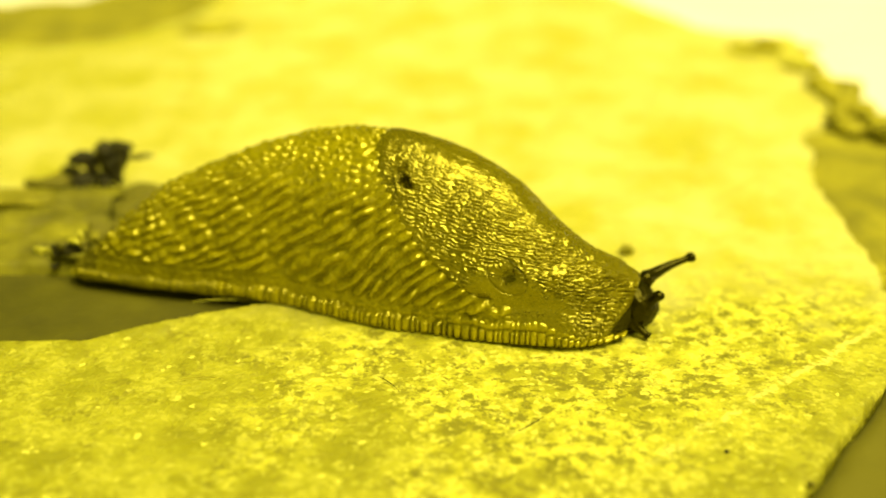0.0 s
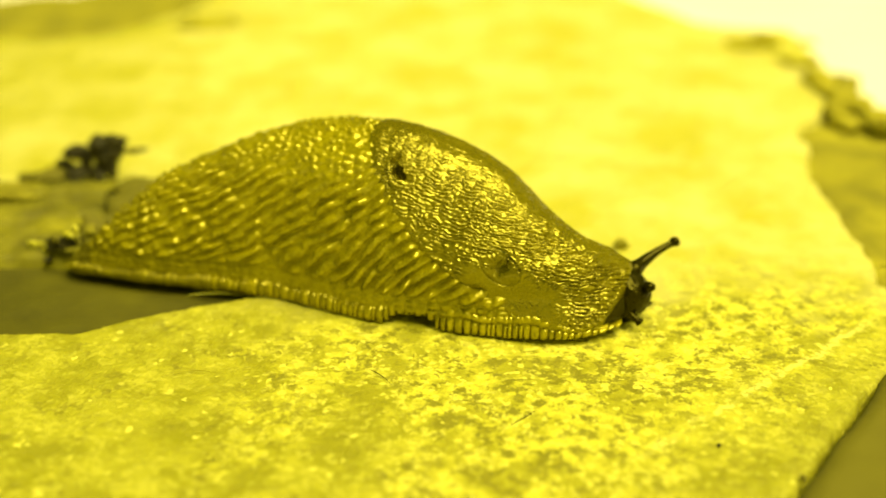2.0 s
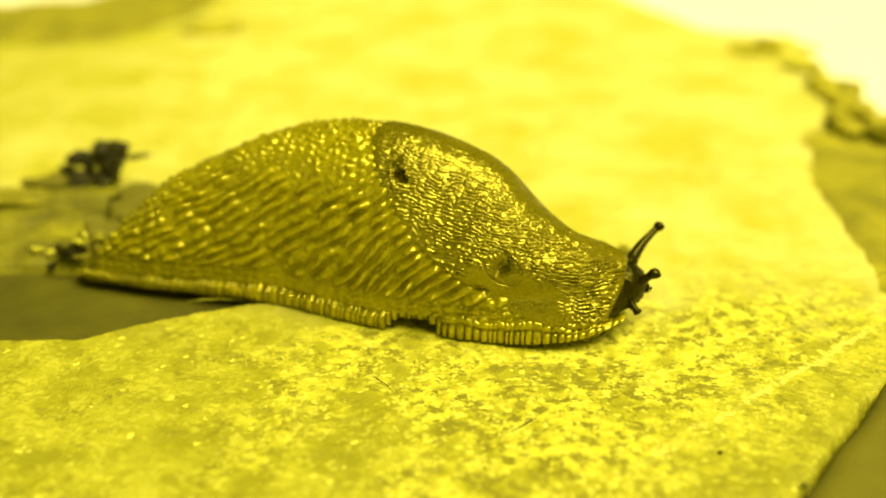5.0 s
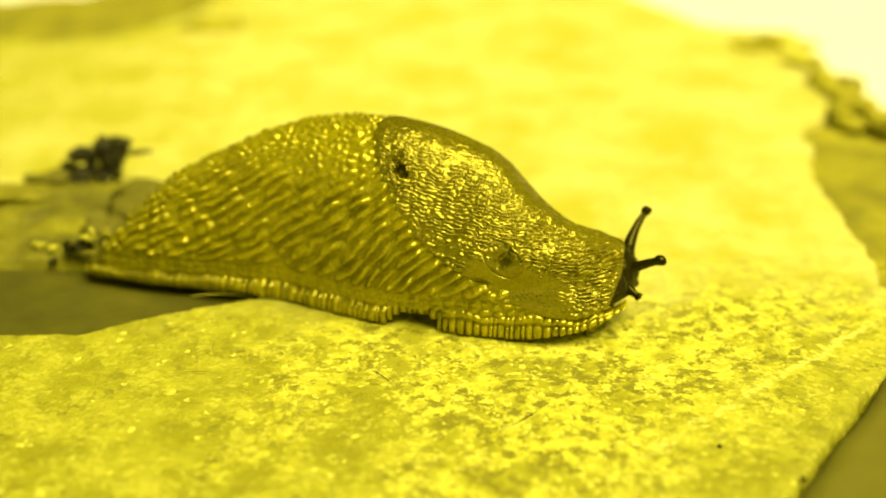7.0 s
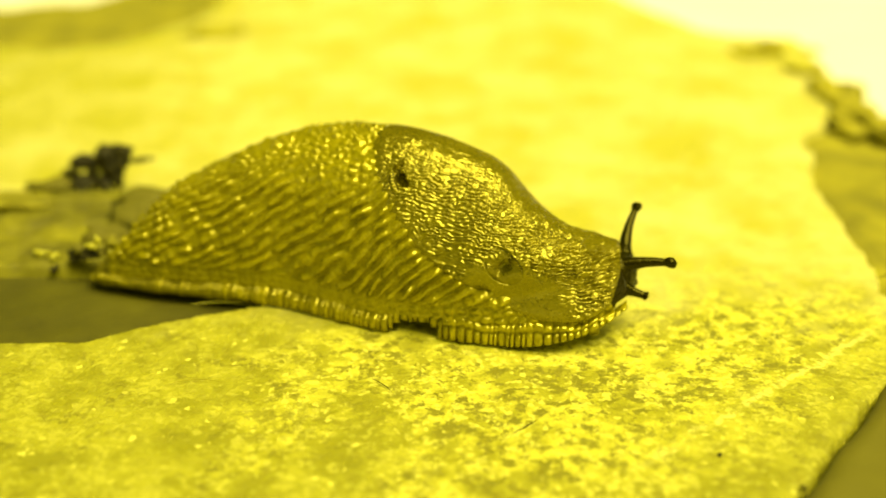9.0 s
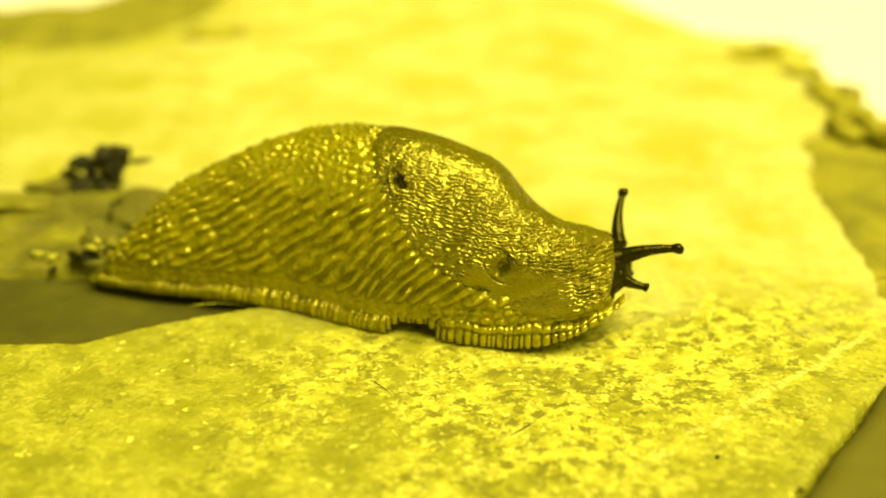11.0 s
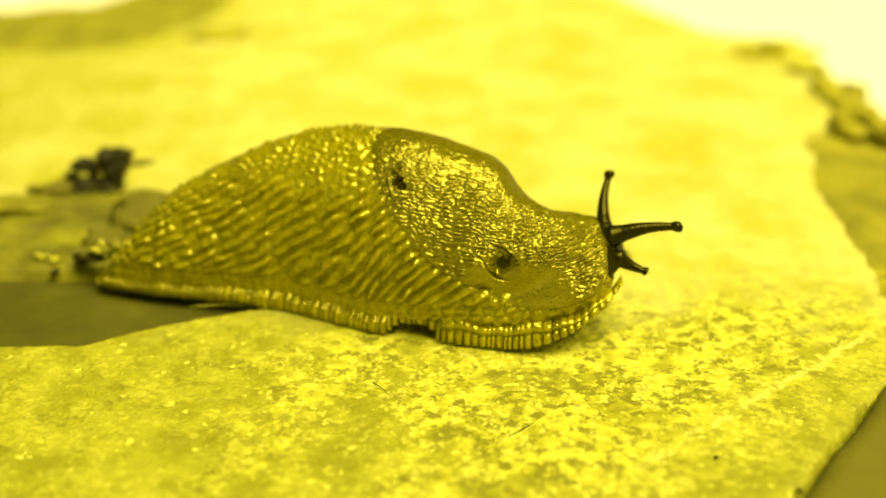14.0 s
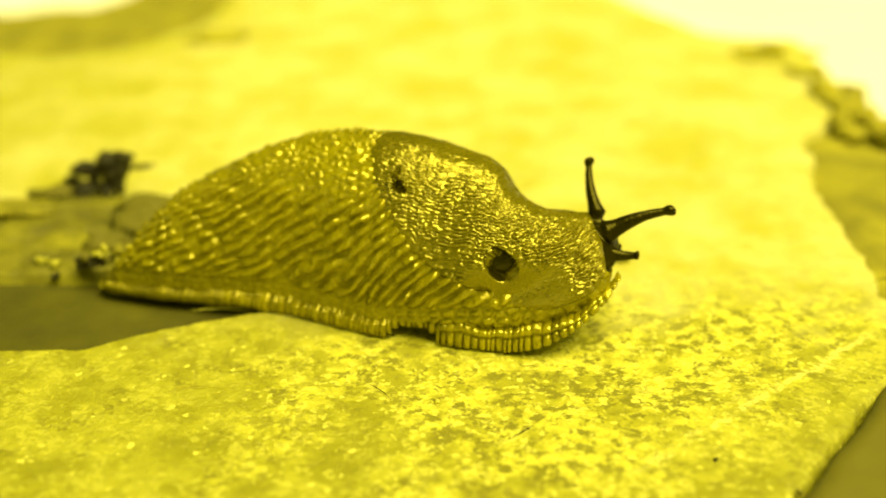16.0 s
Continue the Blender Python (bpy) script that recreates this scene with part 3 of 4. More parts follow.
def inside_mantle(s, th):
    """Distance (mm) inside the mantle's margin."""
    th = np.minimum(th, math.pi - th)
    low = np.interp(s, (68, 71, 79, 84, 88, 92, 95, 98, 100), (.20, .15, .04, -.06, -.25, -.25, .02, .30, 1.0))
    d = np.minimum(s - rear_margin(th), (th - low) * 16)
    front = np.interp(th, (0.02, 0.15, 0.4, 0.69, 1.1, 1.6), (95.0, 96.0, 97.3, 98.2, 99.2, 99.8))
    return np.minimum(d, front - s)


NECK_FROM = 68.4
CUTS = [i * 3.8 for i in range(18)] + [NECK_FROM + 0.62 * i for i in range(53)] + [LENGTH]
COUNT = len(CUTS) - 1
PORE = (78.3, 0.49)   # the breathing pore on the mantle
SCAR = (60.5, 0.99)


FOLD = {}


def build_skin(ds, n_near, n_far, mantle):
    s_all = np.arange(0.0, LENGTH + 0.01, ds) if not mantle else np.arange(51.8, LENGTH - 1.0, ds)
    th = round_way(n_near, n_far)
    s, t = np.meshgrid(s_all, th, indexing="ij")
    p = skin_point(s, t)
    n = normals(p)
    if n[len(s_all) // 2, n_near // 2, 2] < 0:
        n = -n
    v = np.concatenate([np.zeros((len(s_all), 1)), np.cumsum(np.linalg.norm(np.diff(p, axis=1), axis=2), axis=1)], 1)
    v = v - v[:, 12:13]
    drop, v = v, np.maximum(v, 0)
    if mantle:
        d = inside_mantle(s, t)
        h = 0.60 * step(d, -0.3, 1.8) - 0.28
        # smooth above the foot and round the pore, and fading towards the back
        calm = np.interp(s, (70, 74, 80, 84, 90), (5.0, 7.2, 7.6, 5.6, 4.0)) + 1.5 * ripple(s / 5, v / 5, 44)
        r = np.hypot(s - PORE[0], (t - PORE[1]) * 20)
        grain = step(d, 0.4, 2.5) * (1 - 0.94 * (1 - step(v, calm, calm + 2.4)) * step(92 - s, 0, 6)) * (1 - 0.75 * step(t + 0.16 * ripple(s / 5, v / 5, 45), 1.08, 1.55)) * step(r, 0.5, 2.4)
        # short winding ridges, broken into beads
        sa, va = s * 0.98 - v * 0.18 + 1.0 * ripple(s / 4, v / 4, 40), v * 0.98 + s * 0.18 + 0.8 * ripple(s / 3.5, v / 3, 47)
        wave = 0.5 + 0.5 * np.cos(2 * math.pi * (va / 0.62 + 0.8 * ripple(sa / 1.2, va / 0.95, 41, 2)))
        gaps = step(ripple(sa / 0.58, va / 0.47, 48, 1), -0.5, 0.25)
        dome = np.sqrt(np.clip(1.25 * cell_gap(sa / 1.1, va / 0.56, 5, 0.95), 0, 1))
        h = h + grain * (1 + 0.3 * step(s, 80, 89)) * (0.17 * dome + 0.38 * wave * (0.2 + 0.8 * gaps) + 0.05 * ripple(s / 0.9, v / 0.7, 46, 1) - 0.16)
        h = h + 0.18 * ripple(s / 6, v / 6, 42) * step(d, 0, 4)
        over = step(s, 68, 74) * step(95 - s, 0, 4)
        h = h + over * (1.0 * np.exp(-((v - 9.5) / 3.0) ** 2) - 0.7 * np.exp(-((v - 4.5) / 2.4) ** 2))
        rows, cols = np.where(np.abs(s_all - PORE[0]) < 3.8)[0], np.where(np.abs(th - PORE[1]) < 0.20)[0]
        cut = np.ix_(rows, cols)
        FOLD.update(s=s[cut], v=(t[cut] - PORE[1]) * 20, r=r[cut], p=p[cut], n=n[cut], h=h[cut])
        h = h - 2.8 * step(-r, -3.3, -2.5)
        # scar with small pits
        r = np.hypot((s - SCAR[0] + 0.25 * (t - SCAR[1]) * 15) / 1.3, (t - SCAR[1]) * 15 / 2.4)
        h = h - 1.9 * np.exp(-r ** 4) * np.clip(0.15 + 1.7 * ripple(s / 1.1, v / 1.1, 43, 2), -0.15, 1)
        h = h + 0.35 * np.exp(-((r - 1.1) / 0.2) ** 2) * (0.5 + ripple(s / 1.5, v / 1.5, 49, 1))
        # a small pit in the smooth lower part
        h = h - 0.55 * np.exp(-((s - 75.0) ** 2 / 0.9 + (v - 5.0) ** 2 / 0.4))
        keep_by = d > -0.35
    else:
        # long tubercles in slanting rows
        slope = 0.46 * s + 9.0 * (np.tanh((s - 60) / 15.0) + 1)
        w = ripple(s / 11, v / 11, 50, 2)
        pitch = 1.75 + 0.75 * step(s, 22, 56)
        q = (v - slope * (1 - 0.12 * step(v, 14, 36)) + 12 + 1.6 * w + 0.62 * ripple(s / 3.8, v / 3.0, 55, 2)) / pitch
        row = np.floor(q)
        fq = q - row
        dice = np.random.RandomState(5).rand(2, 512)
        which = row.astype(int) % 512
        size = 1.9 + 2.0 * step(s, 15, 55) + 2.6 * dice[0][which]
        pq = (s + 0.3 * v + 1.5 * ripple(s / 2.5, v / 2.5, 82, 2)) / size + 40 * dice[1][which]
        seg = np.floor(pq)
        fp = pq - seg
        ridge = np.sin(math.pi * fq ** 0.8) ** 1.1 * (0.42 + 0.58 * step(fp, 0, 0.36) * step(1 - fp, 0, 0.36))
        # towards the back the rows break up into beads
        up = step(v + 3.0 * ripple(s / 9, v / 9, 56, 2), 17, 25)
        bead = step(cell_gap(s / 1.9 + 0.5 * w, v / 1.3, 19, 0.95), 0.02, 0.75) * (0.4 + 0.6 * lattice(np.floor(s / 1.9), np.floor(v / 1.3), 20))
        ridge = ridge * (1 - 0.75 * up) + 0.46 * up * bead
        h = (0.95 + 0.75 * lattice(row, seg, 84)) * ridge * (0.6 + 0.4 * step(s, 8, 52))
        h = h * step(v, 0.2, 1.5) + (0.05 + 0.30 * ridge + 0.08 * step(v, 19, 28) * step(s, 33, 50)) * ripple(s / 0.95, v / 0.8, 51, 2) + 0.3 * ripple(s / 9, v / 7, 52) - 0.35
        low = step(-v, -3.6, -2.2)
        h = h * (1 - low) + low * ((0.18 + 0.27 * step(s, 55, 72)) * step(cell_gap(s / 1.9, drop / 1.3 + 0.35, 15, 0.6), 0, 0.6) - 0.3)
        h = h * step(97 - s, 0, 6) * step(LENGTH - s, 0, 3)
        h = h - 4.2 * step(inside_mantle(s, t), 0.6, 6.0)
        keep_by = np.ones(s.shape, dtype=bool)
    p = p + n * h[..., None]
    for k in range(COUNT):
        a, b = CUTS[k], CUTS[k + 1]
        # the tail's rings reach forward under the next, the neck's rings back under the one behind
        neck = a >= NECK_FROM - 0.01
        lo, hi = (a - 1.9, b) if neck else (a, b + (2.6 if b < NECK_FROM - 1 else 0))
        rows = np.where((s_all >= lo - 0.01) & (s_all <= hi + 0.01))[0]
        if len(rows) < 3:
            continue
        over = (a - s_all[rows]) if neck else (s_all[rows] - b)
        cut = settle(p[rows] - n[rows] * 0.24 * np.clip((over - 0.1) / 2.2, 0, 1)[:, None, None])
        flags = keep_by[rows][:-1, :-1]
        if flags.sum() < 12:
            continue
        yield k, cut, flags, p[rows]


def slice_origin(k):
    s = (CUTS[k] + CUTS[k + 1]) / 2
    return Vector((s, PIVOT_Y, 5.0))


RINGS = {}
for k, cut, flags, rest in build_skin(0.20, 190, 40, False):
    o = slice_origin(k)
    me = grid_mesh("body_ring", (cut - np.array(o)) * MM, flags, rest * MM)
    RINGS[k] = mesh_thing("tail" if k == 0 else "body_ring", me, TAIL_FRINGE if k == 0 else HEAD if CUTS[k] > 94.0 else SKIN, slug)
    RINGS[k].matrix_basis = Matrix.Translation(o * MM)
MANTLES = {}
for k, cut, flags, rest in build_skin(0.12, 330, 40, True):
    o = slice_origin(k)
    me = grid_mesh("mantle_ring", (cut - np.array(o)) * MM, flags, rest * MM)
    MANTLES[k] = mesh_thing("mantle_ring", me, MANTLE, slug, "granular glistening mantle skin")
    MANTLES[k].matrix_basis = Matrix.Translation(o * MM)


def fringe_lobe(s, width, seed):
    """One pale bulge of the foot's fringe at s (mm along the body), in slug space."""
    rng = random.Random(seed)
    bm = bmesh.new()
    edge = lambda q: float(along("edge", q))
    tall = (1.7 + 0.1 * float(step(np.float64(s), 70, 80))) * min(1.0, 0.55 + s / 95) * min(1, max(0.16, (LENGTH - 4.0 - s) / 13)) * rng.uniform(0.94, 1.05)
    end = math.sqrt(min(1, max(0.02, (LENGTH + 0.4 - s) / 8.0))) ** 0.8
    hang = float(np.interp(s, (0, 6, 34, 50, 80, 92), (0.42, 0.52, 0.55, 0.44, 0.26, 0.0)))
    out = rng.uniform(-0.12, 0.12)
    # further forward a smooth lip runs along above the lobes
    lip_share = float(step(np.float64(s), 67, 70)) * (1 - float(step(np.float64(s), 93, 97)))
    plain = [(2.3, 2.3 - 1.05 * float(step(np.float64(s), 84, 92))), (1.6, 1.6), (1.1, 1.35), (0.8, 1.16), (0.52, 1.1), (0.28, 1.04)]
    lipped = [(2.3, 2.2), (0.75, 1.92), (0.34, 1.76), (0.24, 1.5), (0.42, 1.27), (0.78, 1.14)]
    prof = [(a[0] + (b[0] - a[0]) * lip_share, a[1] + (b[1] - a[1]) * lip_share) for a, b in zip(plain, lipped)]
    prof += [(0.18, 1.0), (0.05, 0.8), (0.0, 0.42 - 0.4 * hang), (0.08, 0.1 - 0.7 * hang), (0.7, -hang)]
    rows = []
    for i in range(7):
        f = i / 6
        q = s + (f - 0.5) * width * 1.02
        half = float(along("half", q))
        inset = (half - 0.7) * (1 - end)
        bulge = 1 - abs(2 * f - 1) ** 4
        wave = 0.16 * math.sin(q * 0.55) + 0.10 * math.sin(q * 1.3 + 1)
        rows.append([bm.verts.new(Vector((q, edge(q) + inset + y + out + (0.06 + 0.34 * float(step(np.float64(s), 20, 45)) + 0.3 * float(step(np.float64(s), 56, 66))) * (1 - bulge) * (1.0 if z < 1.08 else 0.15), (z * tall + wave * z) * (0.92 + 0.08 * bulge) + 0.04))) for y, z in prof])
    for r, t in zip(rows, rows[1:]):
        for j in range(len(prof) - 1):
            bm.faces.new((r[j], r[j + 1], t[j + 1], t[j]))
    return bm


LOBES = []
s, i = 0.6, 0
while s < LENGTH - 5.4:
    w = random.Random(i).choice((0.7, 0.9, 1.1, 1.3, 1.5) if s > 30 else (0.6, 0.9, 1.2, 1.5, 1.9))
    k = max(i for i in range(COUNT) if CUTS[i] <= s + w / 2)
    bm = fringe_lobe(s + w / 2, w, i)
    for v in bm.verts:
        v.co = foot_pose(v.co.x) @ v.co * MM
    me = bpy.data.meshes.new("fringe_lobe")
    for face in bm.faces:
        face.smooth = True
    bmesh.ops.recalc_face_normals(bm, faces=bm.faces)
    bm.to_mesh(me)
    bm.free()
    add_rest(me)
    o = Vector((s + w / 2, -3.0, 1.0))
    me.transform(Matrix.Translation(-o * MM))
    LOBES.append((s + w / 2, mesh_thing("fringe_lobe", me, TAIL_FRINGE if s < 27 else FRINGE, slug)))
    s, i = s + w * 0.985, i + 1


def sole():
    """The flat sole under each ring."""
    for k, ring in RINGS.items():
        a, b = CUTS[k], min(CUTS[k + 1] + 1.5, LENGTH)
        if a > 93:
            continue
        ss = np.linspace(a, b, 6)
        s, f = np.meshgrid(ss, np.linspace(0.06, 0.96 - 0.2 * float(step(np.float64(a), 80, 92)), 9), indexing="ij")
        p = np.stack([s, along("edge", s) + 2 * along("half", s) * f, 0.25 + 0.9 * (2 * f - 1) ** 8], -1)
        me = grid_mesh("sole", (settle(p) - np.array(slice_origin(k))) * MM, None, p * MM)
        mesh_thing("sole", me, FRINGE, ring)


sole()


def tail_sole():
    """The broad pale end of the foot under the tail."""
    r, a = np.meshgrid(np.linspace(0.02, 1, 14), np.linspace(0, 2 * math.pi, 49), indexing="ij")
    x = 5.4 + 7.0 * r * np.cos(a)
    y = 2.8 + 3.1 * r * np.sin(a) + 0.15 * ripple(x / 1.6, a, 66, 2)
    z = -0.35 + 2.2 * (1 - r ** 2.4) + 0.12 * ripple(x / 1.3, y / 1.3, 67, 2)
    p = np.stack([x, y, z], -1)
    m = np.array(body_pose(3.0))
    me = grid_mesh("tail_sole", (p @ m[:3, :3].T + m[:3, 3] - np.array(slice_origin(0))) * MM, None, p * MM)
    mesh_thing("tail_sole", me, TAIL_FRINGE, RINGS[0], "pale smooth rear end of the foot")


tail_sole()


def tube(length, radii, bow, knob=1.0, sides=20, rings=36):
    """A tapering feeler along +z, bowed sideways (x, y) between root and tip, with a rounded knob."""
    bm = bmesh.new()
    loops = []
    for i in range(-3, rings + 1):
        f = i / rings
        r = radii[0] * (1 + 0.18 * i) if i < 0 else np.interp(f, (0, 0.15, 0.55, 0.84, 0.90, 0.95, 0.985, 1), (radii[0] * 1.25, radii[0] * 0.9, radii[1] * 1.12, radii[1] * 0.85, radii[1] * knob, radii[1] * knob, radii[1] * knob * 0.7, 0.02))
        r = r * (1 + 0.008 * math.sin(f * 70) * (1 - f))
        x, y = (b * math.sin(math.pi * max(f, 0)) for b in bow)
        loops.append([bm.verts.new(Vector((x + r * math.cos(a), y + r * math.sin(a), f * length if i >= 0 else i * 0.9)) * MM) for a in (2 * math.pi * j / sides for j in range(sides))])
    for a, b in zip(loops, loops[1:]):
        for j in range(sides):
            bm.faces.new((a[j], a[(j + 1) % sides], b[(j + 1) % sides], b[j]))
    return bm


# head, in slug space at rest
HEAD_AT = Vector((96.3, 7.0, 4.3))
bm = bmesh.new()
bmesh.ops.create_icosphere(bm, subdivisions=5, radius=1.0)
for v in bm.verts:
    c = v.co.copy()
    q = Vector((c.x * 3.3, c.y * 4.0, c.z * 4.1))
    q.x -= 0.9 * max(0, c.z) * 1.5
    q *= 1 + 0.05 * noise.fractal(c * 4, 1.0, 2.0, 4)
    v.co = q * MM
head = part("head", bm, HEAD, slug, "dark wrinkled head under the mantle", Matrix.Translation(HEAD_AT * MM), True)

FEELERS = {
    "far_upper": (tube(9.8, (1.2, 0.62), (0.55, 0.0), 1.4), "long dark eye stalk with a knobbed tip", "eye_stalk"),
    "near_upper": (tube(11.5, (1.6, 0.76), (0.0, 0.75), 1.2), "long dark eye stalk with a knobbed tip", "eye_stalk"),
    "near_lower": (tube(5.0, (1.3, 0.66), (0.0, -0.25), 1.12), "short dark lower feeler", "lower_feeler"),
    "far_lower": (tube(3.1, (1.1, 0.66), (0.1, 0.0), 1.12), "short dark lower feeler", "lower_feeler"),
}
for key, (bm, label, name) in FEELERS.items():
    FEELERS[key] = part(name, bm, HEAD, slug, label, rest=True)

# lips of the breathing pore: two crescents that draw apart
PORE_AT = Vector(skin_point(np.array([[PORE[0]]]), np.array([[PORE[1]]]))[0, 0])


def pore_frame():
    s0, t0 = PORE
    g = skin_point(*np.meshgrid(np.array([s0 - 0.5, s0, s0 + 0.5]), np.array([t0 - 0.05, t0, t0 + 0.05]), indexing="ij"))
    n = normals(g)[1, 1]
    n = Vector(n if n[2] > 0 else -n).normalized()
    x = Vector(g[2, 1] - g[0, 1]).normalized()
    return Matrix((x, n.cross(x), n)).transposed().to_4x4()


PORE_TURN = pore_frame() @ Matrix.Rotation(radians(65), 4, "Z")


def lip(side):
    """Half of the fold that closes the pore, cut from the mantle's skin along a crooked slit."""
    a = radians(65)
    x, y = FOLD["s"] - PORE[0], FOLD["v"]
    u, w = x * math.cos(a) + y * math.sin(a), -x * math.sin(a) + y * math.cos(a)
    w = (w + 0.3 * np.sin(u * 1.3)) * side
    dent = 0.95 * np.exp(-(w / 1.2) ** 2) * np.clip(1 - (u / 2.4) ** 2, 0, 1) + 0.005 + 0.08 * step(FOLD["r"], 2.9, 3.6)
    p = settle(FOLD["p"] + FOLD["n"] * (FOLD["h"] - dent)[..., None])
    keep = ((w > 0.2 * np.clip(1 - (u / 2.0) ** 2, 0, 1) - 0.12) & (FOLD["r"] < 3.6))[:-1, :-1]
    me = grid_mesh("pore_lip", (p - np.array(PORE_AT)) * MM, keep, FOLD["p"] * MM)
    return mesh_thing("pore_lip", me, LIP, slug, "fold of skin closing the breathing pore")


LIPS = {1: lip(1), -1: lip(-1)}


def pore_lining():
    """The dark cup inside the breathing pore."""
    p = FOLD["p"] + FOLD["n"] * (FOLD["h"] - 0.1 - 2.45 * step(-FOLD["r"], -3.2, -2.3))[..., None]
    me = grid_mesh("pore_lining", (settle(p) - np.array(PORE_AT)) * MM, (FOLD["r"] < 3.05)[:-1, :-1], FOLD["p"] * MM)
    return mesh_thing("pore_lining", me, LINING, slug, "dark wet inside of the breathing pore")


PORE_CUP = pore_lining()

# crumb of dirt that sticks to the tail
tail_dirt = new("dirt_crumb")
for x, y, z, r, sq, seed, mat in [(-0.6, 0, 0, 1.3, (1.5, 1, .6), 61, CRUMB), (-3.4, 0.5, -1.0, 1.2, (1.7, 1, .5), 62, CRUMB), (0.4, -0.6, 1.7, 0.9, (1.4, .7, .7), 63, CHIP), (-2.4, -0.3, 0.5, 0.9, (1.4, 1, .6), 67, SIDE_STONE),
                                  (1.6, 0.3, 0.4, 0.9, (1.2, 1, .7), 64, SIDE_STONE), (1.4, -0.5, 3.0, 0.6, (0.8, .8, 1.4), 65, CHIP), (3.6, 0.8, 2.2, 1.0, (1, 1, .9), 66, SOIL)]:
    part("crumb", lump(r * MM, sq, seed, 0.9), mat, tail_dirt, at=pose(x * MM, y * MM, z * MM))
tagged(tail_dirt, "dark crumb of dirt stuck to the slug's tail", "dirt")


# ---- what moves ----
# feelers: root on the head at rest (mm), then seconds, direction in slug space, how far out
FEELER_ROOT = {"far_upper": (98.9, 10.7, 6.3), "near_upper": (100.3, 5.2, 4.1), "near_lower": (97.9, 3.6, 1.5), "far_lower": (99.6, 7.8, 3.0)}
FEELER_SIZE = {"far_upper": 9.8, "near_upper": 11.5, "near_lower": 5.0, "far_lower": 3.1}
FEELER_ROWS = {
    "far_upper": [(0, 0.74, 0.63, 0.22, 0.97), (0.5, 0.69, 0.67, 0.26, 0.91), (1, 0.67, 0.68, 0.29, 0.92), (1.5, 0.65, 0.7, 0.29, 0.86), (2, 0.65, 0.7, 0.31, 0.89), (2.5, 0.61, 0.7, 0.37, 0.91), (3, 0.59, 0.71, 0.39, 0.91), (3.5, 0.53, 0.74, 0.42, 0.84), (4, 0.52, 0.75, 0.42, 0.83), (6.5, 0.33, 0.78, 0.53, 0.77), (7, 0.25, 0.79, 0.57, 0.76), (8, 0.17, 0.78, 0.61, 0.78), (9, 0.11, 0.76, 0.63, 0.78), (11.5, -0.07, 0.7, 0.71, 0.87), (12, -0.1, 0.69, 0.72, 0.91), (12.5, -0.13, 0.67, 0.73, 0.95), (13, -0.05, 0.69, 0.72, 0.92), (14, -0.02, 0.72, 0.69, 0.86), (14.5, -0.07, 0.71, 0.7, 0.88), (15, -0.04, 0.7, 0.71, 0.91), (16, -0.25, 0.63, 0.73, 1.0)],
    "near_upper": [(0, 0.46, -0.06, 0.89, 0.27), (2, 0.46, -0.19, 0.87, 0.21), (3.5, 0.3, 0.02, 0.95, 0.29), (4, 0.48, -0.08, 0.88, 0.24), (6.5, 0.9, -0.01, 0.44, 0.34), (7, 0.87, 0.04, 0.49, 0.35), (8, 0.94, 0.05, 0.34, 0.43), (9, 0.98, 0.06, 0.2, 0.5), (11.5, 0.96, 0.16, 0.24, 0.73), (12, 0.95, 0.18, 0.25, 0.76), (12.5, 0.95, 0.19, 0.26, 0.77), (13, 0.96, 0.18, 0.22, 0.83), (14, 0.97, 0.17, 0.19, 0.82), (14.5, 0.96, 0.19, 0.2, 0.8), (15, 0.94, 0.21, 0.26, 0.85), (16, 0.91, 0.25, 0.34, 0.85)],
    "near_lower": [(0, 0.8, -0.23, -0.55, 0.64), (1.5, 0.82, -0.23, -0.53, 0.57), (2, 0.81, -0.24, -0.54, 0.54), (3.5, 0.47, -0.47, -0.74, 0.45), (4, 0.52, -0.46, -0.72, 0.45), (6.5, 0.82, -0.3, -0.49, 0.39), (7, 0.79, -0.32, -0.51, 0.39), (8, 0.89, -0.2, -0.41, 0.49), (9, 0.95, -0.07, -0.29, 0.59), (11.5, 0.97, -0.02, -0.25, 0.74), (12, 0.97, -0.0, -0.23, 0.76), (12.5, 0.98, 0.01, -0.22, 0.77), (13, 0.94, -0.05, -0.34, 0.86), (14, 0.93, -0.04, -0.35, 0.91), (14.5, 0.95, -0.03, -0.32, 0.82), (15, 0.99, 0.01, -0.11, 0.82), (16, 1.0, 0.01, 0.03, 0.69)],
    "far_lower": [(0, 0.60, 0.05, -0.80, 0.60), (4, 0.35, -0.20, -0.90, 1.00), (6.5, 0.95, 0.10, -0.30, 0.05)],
}


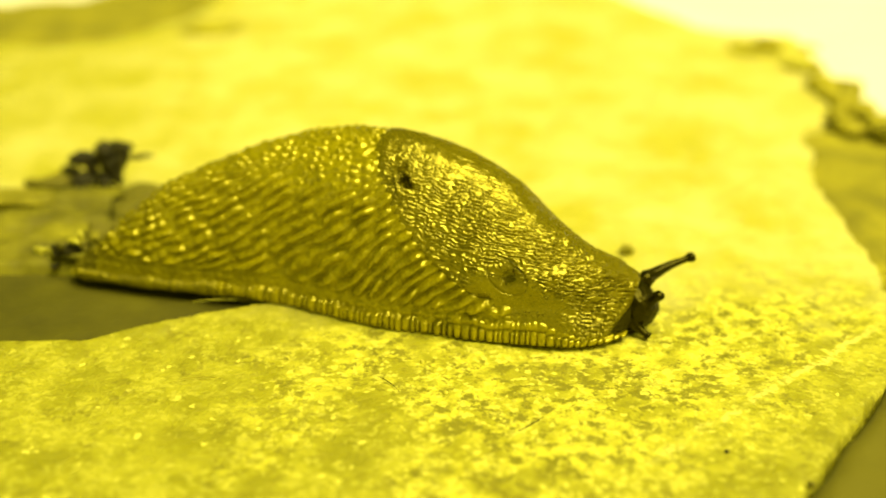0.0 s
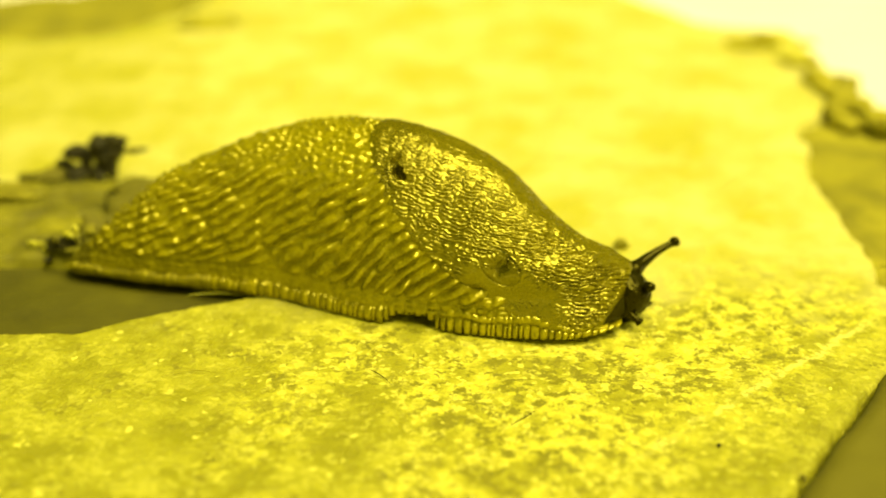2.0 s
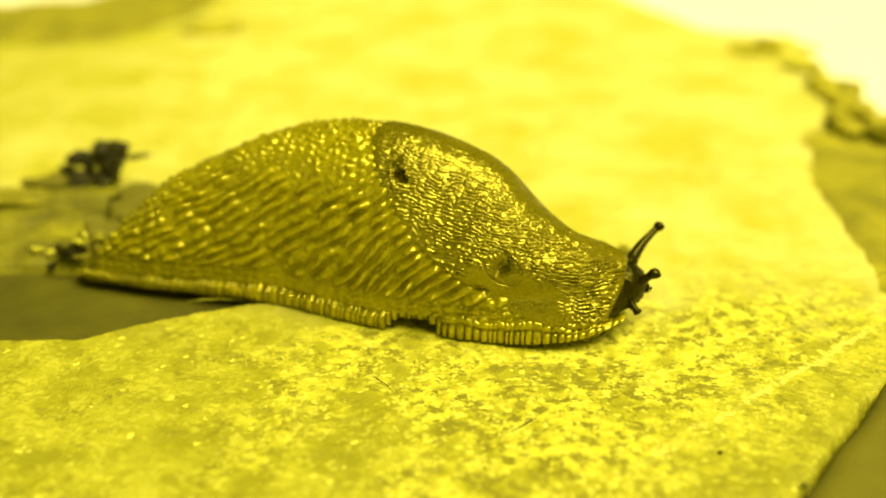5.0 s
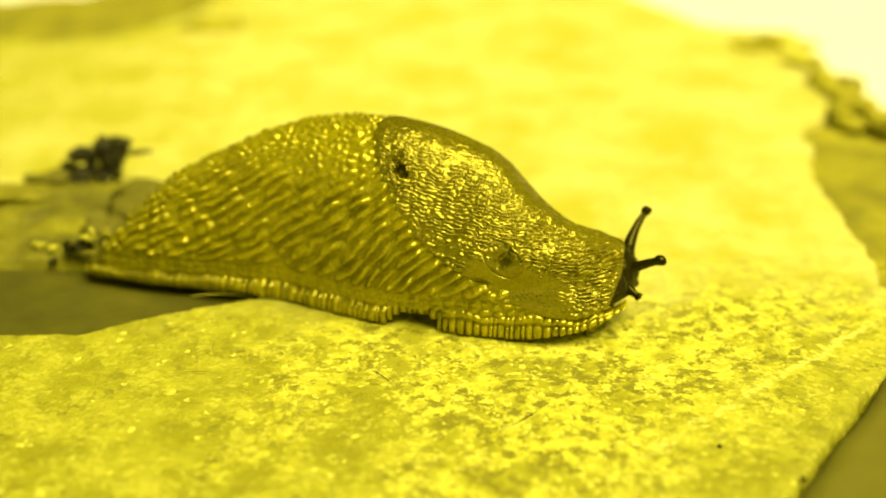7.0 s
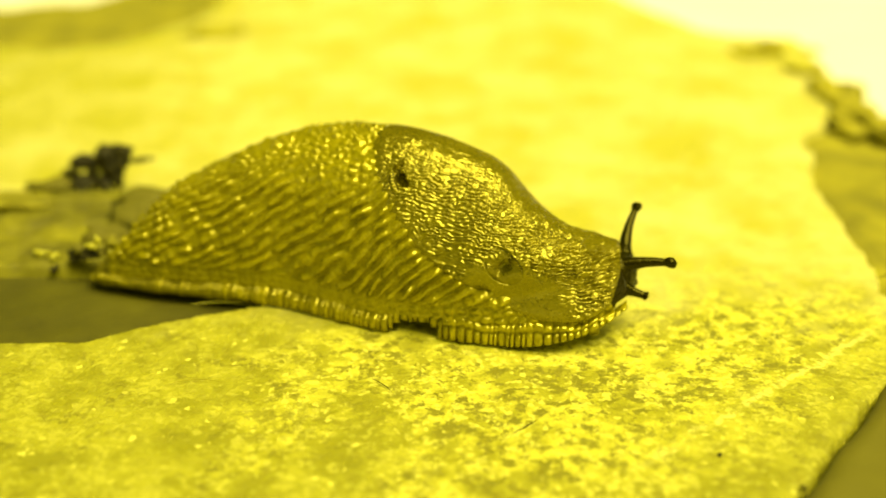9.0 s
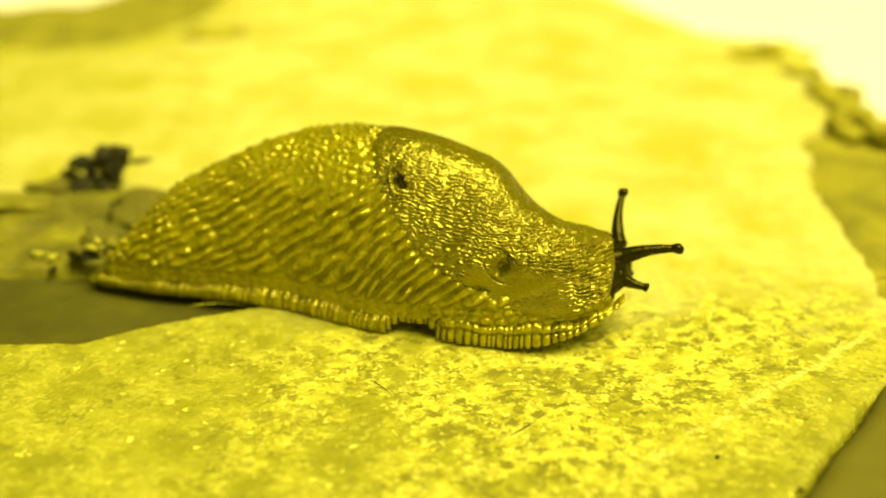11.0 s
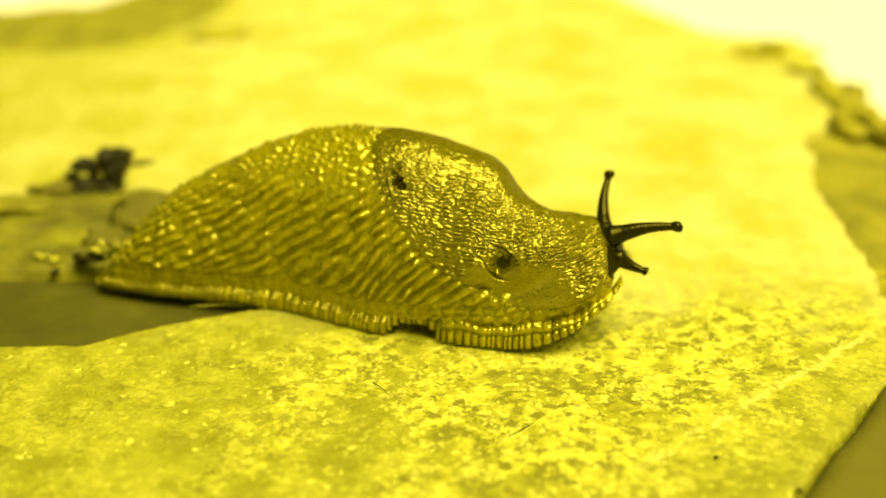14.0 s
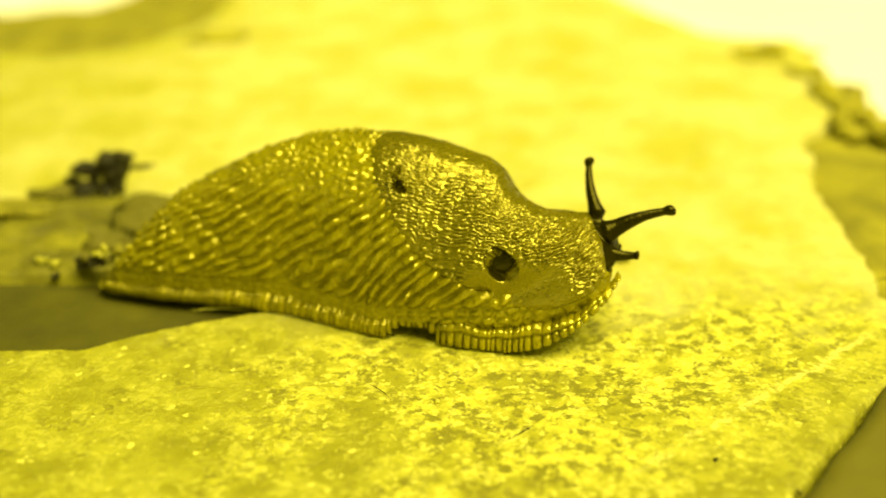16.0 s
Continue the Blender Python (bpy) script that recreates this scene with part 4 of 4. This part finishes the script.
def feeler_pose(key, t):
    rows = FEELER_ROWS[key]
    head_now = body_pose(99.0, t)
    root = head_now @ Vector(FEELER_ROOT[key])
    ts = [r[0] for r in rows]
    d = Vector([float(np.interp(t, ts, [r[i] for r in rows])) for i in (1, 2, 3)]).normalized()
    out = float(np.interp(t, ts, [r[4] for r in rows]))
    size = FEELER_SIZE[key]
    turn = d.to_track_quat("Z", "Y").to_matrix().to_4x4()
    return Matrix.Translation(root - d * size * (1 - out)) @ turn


def motions():
    for k in range(COUNT):
        o = slice_origin(k)
        rows = [(t, to_metres(ring_pose(o.x, t) @ Matrix.Translation(o))) for t in TIMES]
        for ob in (RINGS.get(k), MANTLES.get(k)):
            if ob is not None:
                walk(ob, rows)
    out = lambda t: float(np.interp(t, (0, 4, 6.5), (1.7, 1.4, 0)))
    walk(head, [(t, to_metres(body_pose(99.0, t) @ Matrix.Translation(HEAD_AT + Vector((out(t), 0, -0.5 * out(t)))))) for t in TIMES])
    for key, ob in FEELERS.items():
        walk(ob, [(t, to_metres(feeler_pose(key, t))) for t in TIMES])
    walk(PORE_CUP, [(t, to_metres(ring_pose(PORE[0], t) @ Matrix.Translation(PORE_AT))) for t in TIMES])
    for side, ob in LIPS.items():
        rows = []
        for t in TIMES:
            wide = at_time(OPEN, t)
            local = Matrix.Translation((0, side * 3.2, 0)) @ Matrix.Rotation(radians(side * 100 * wide), 4, "X") @ Matrix.Translation((0, -side * 3.2, 0))
            base = Matrix.Translation(PORE_AT) @ PORE_TURN
            m = body_pose(PORE[0], t) @ base @ local @ base.inverted() @ body_pose(PORE[0]).inverted()
            rows.append((t, to_metres(m @ Matrix.Translation(PORE_AT))))
        walk(ob, rows)
    for s, ob in LOBES:
        o, rest = Matrix.Translation((s, -3.0, 1.0)), foot_pose(s).inverted()
        up = 2.0 * float(step(np.float64(s), 58.6, 61.6)) * float(step(np.float64(-s), -68.6, -66.6))
        rows = []
        for t in TIMES:
            f = up * float(np.interp(t, (0, 1, 2, 3.5), (0, .25, .8, 1)))
            rows.append((t, to_metres(Matrix.Translation((0, 0.5 * f, f)) @ foot_pose(s, t) @ rest @ o)))
        walk(ob, rows)
    walk(tail_dirt, [(t, SLUG @ to_metres(body_pose(4.0, t) @ Matrix.Translation((-1.4, 4.6, 3.0)))) for t in TIMES])


motions()
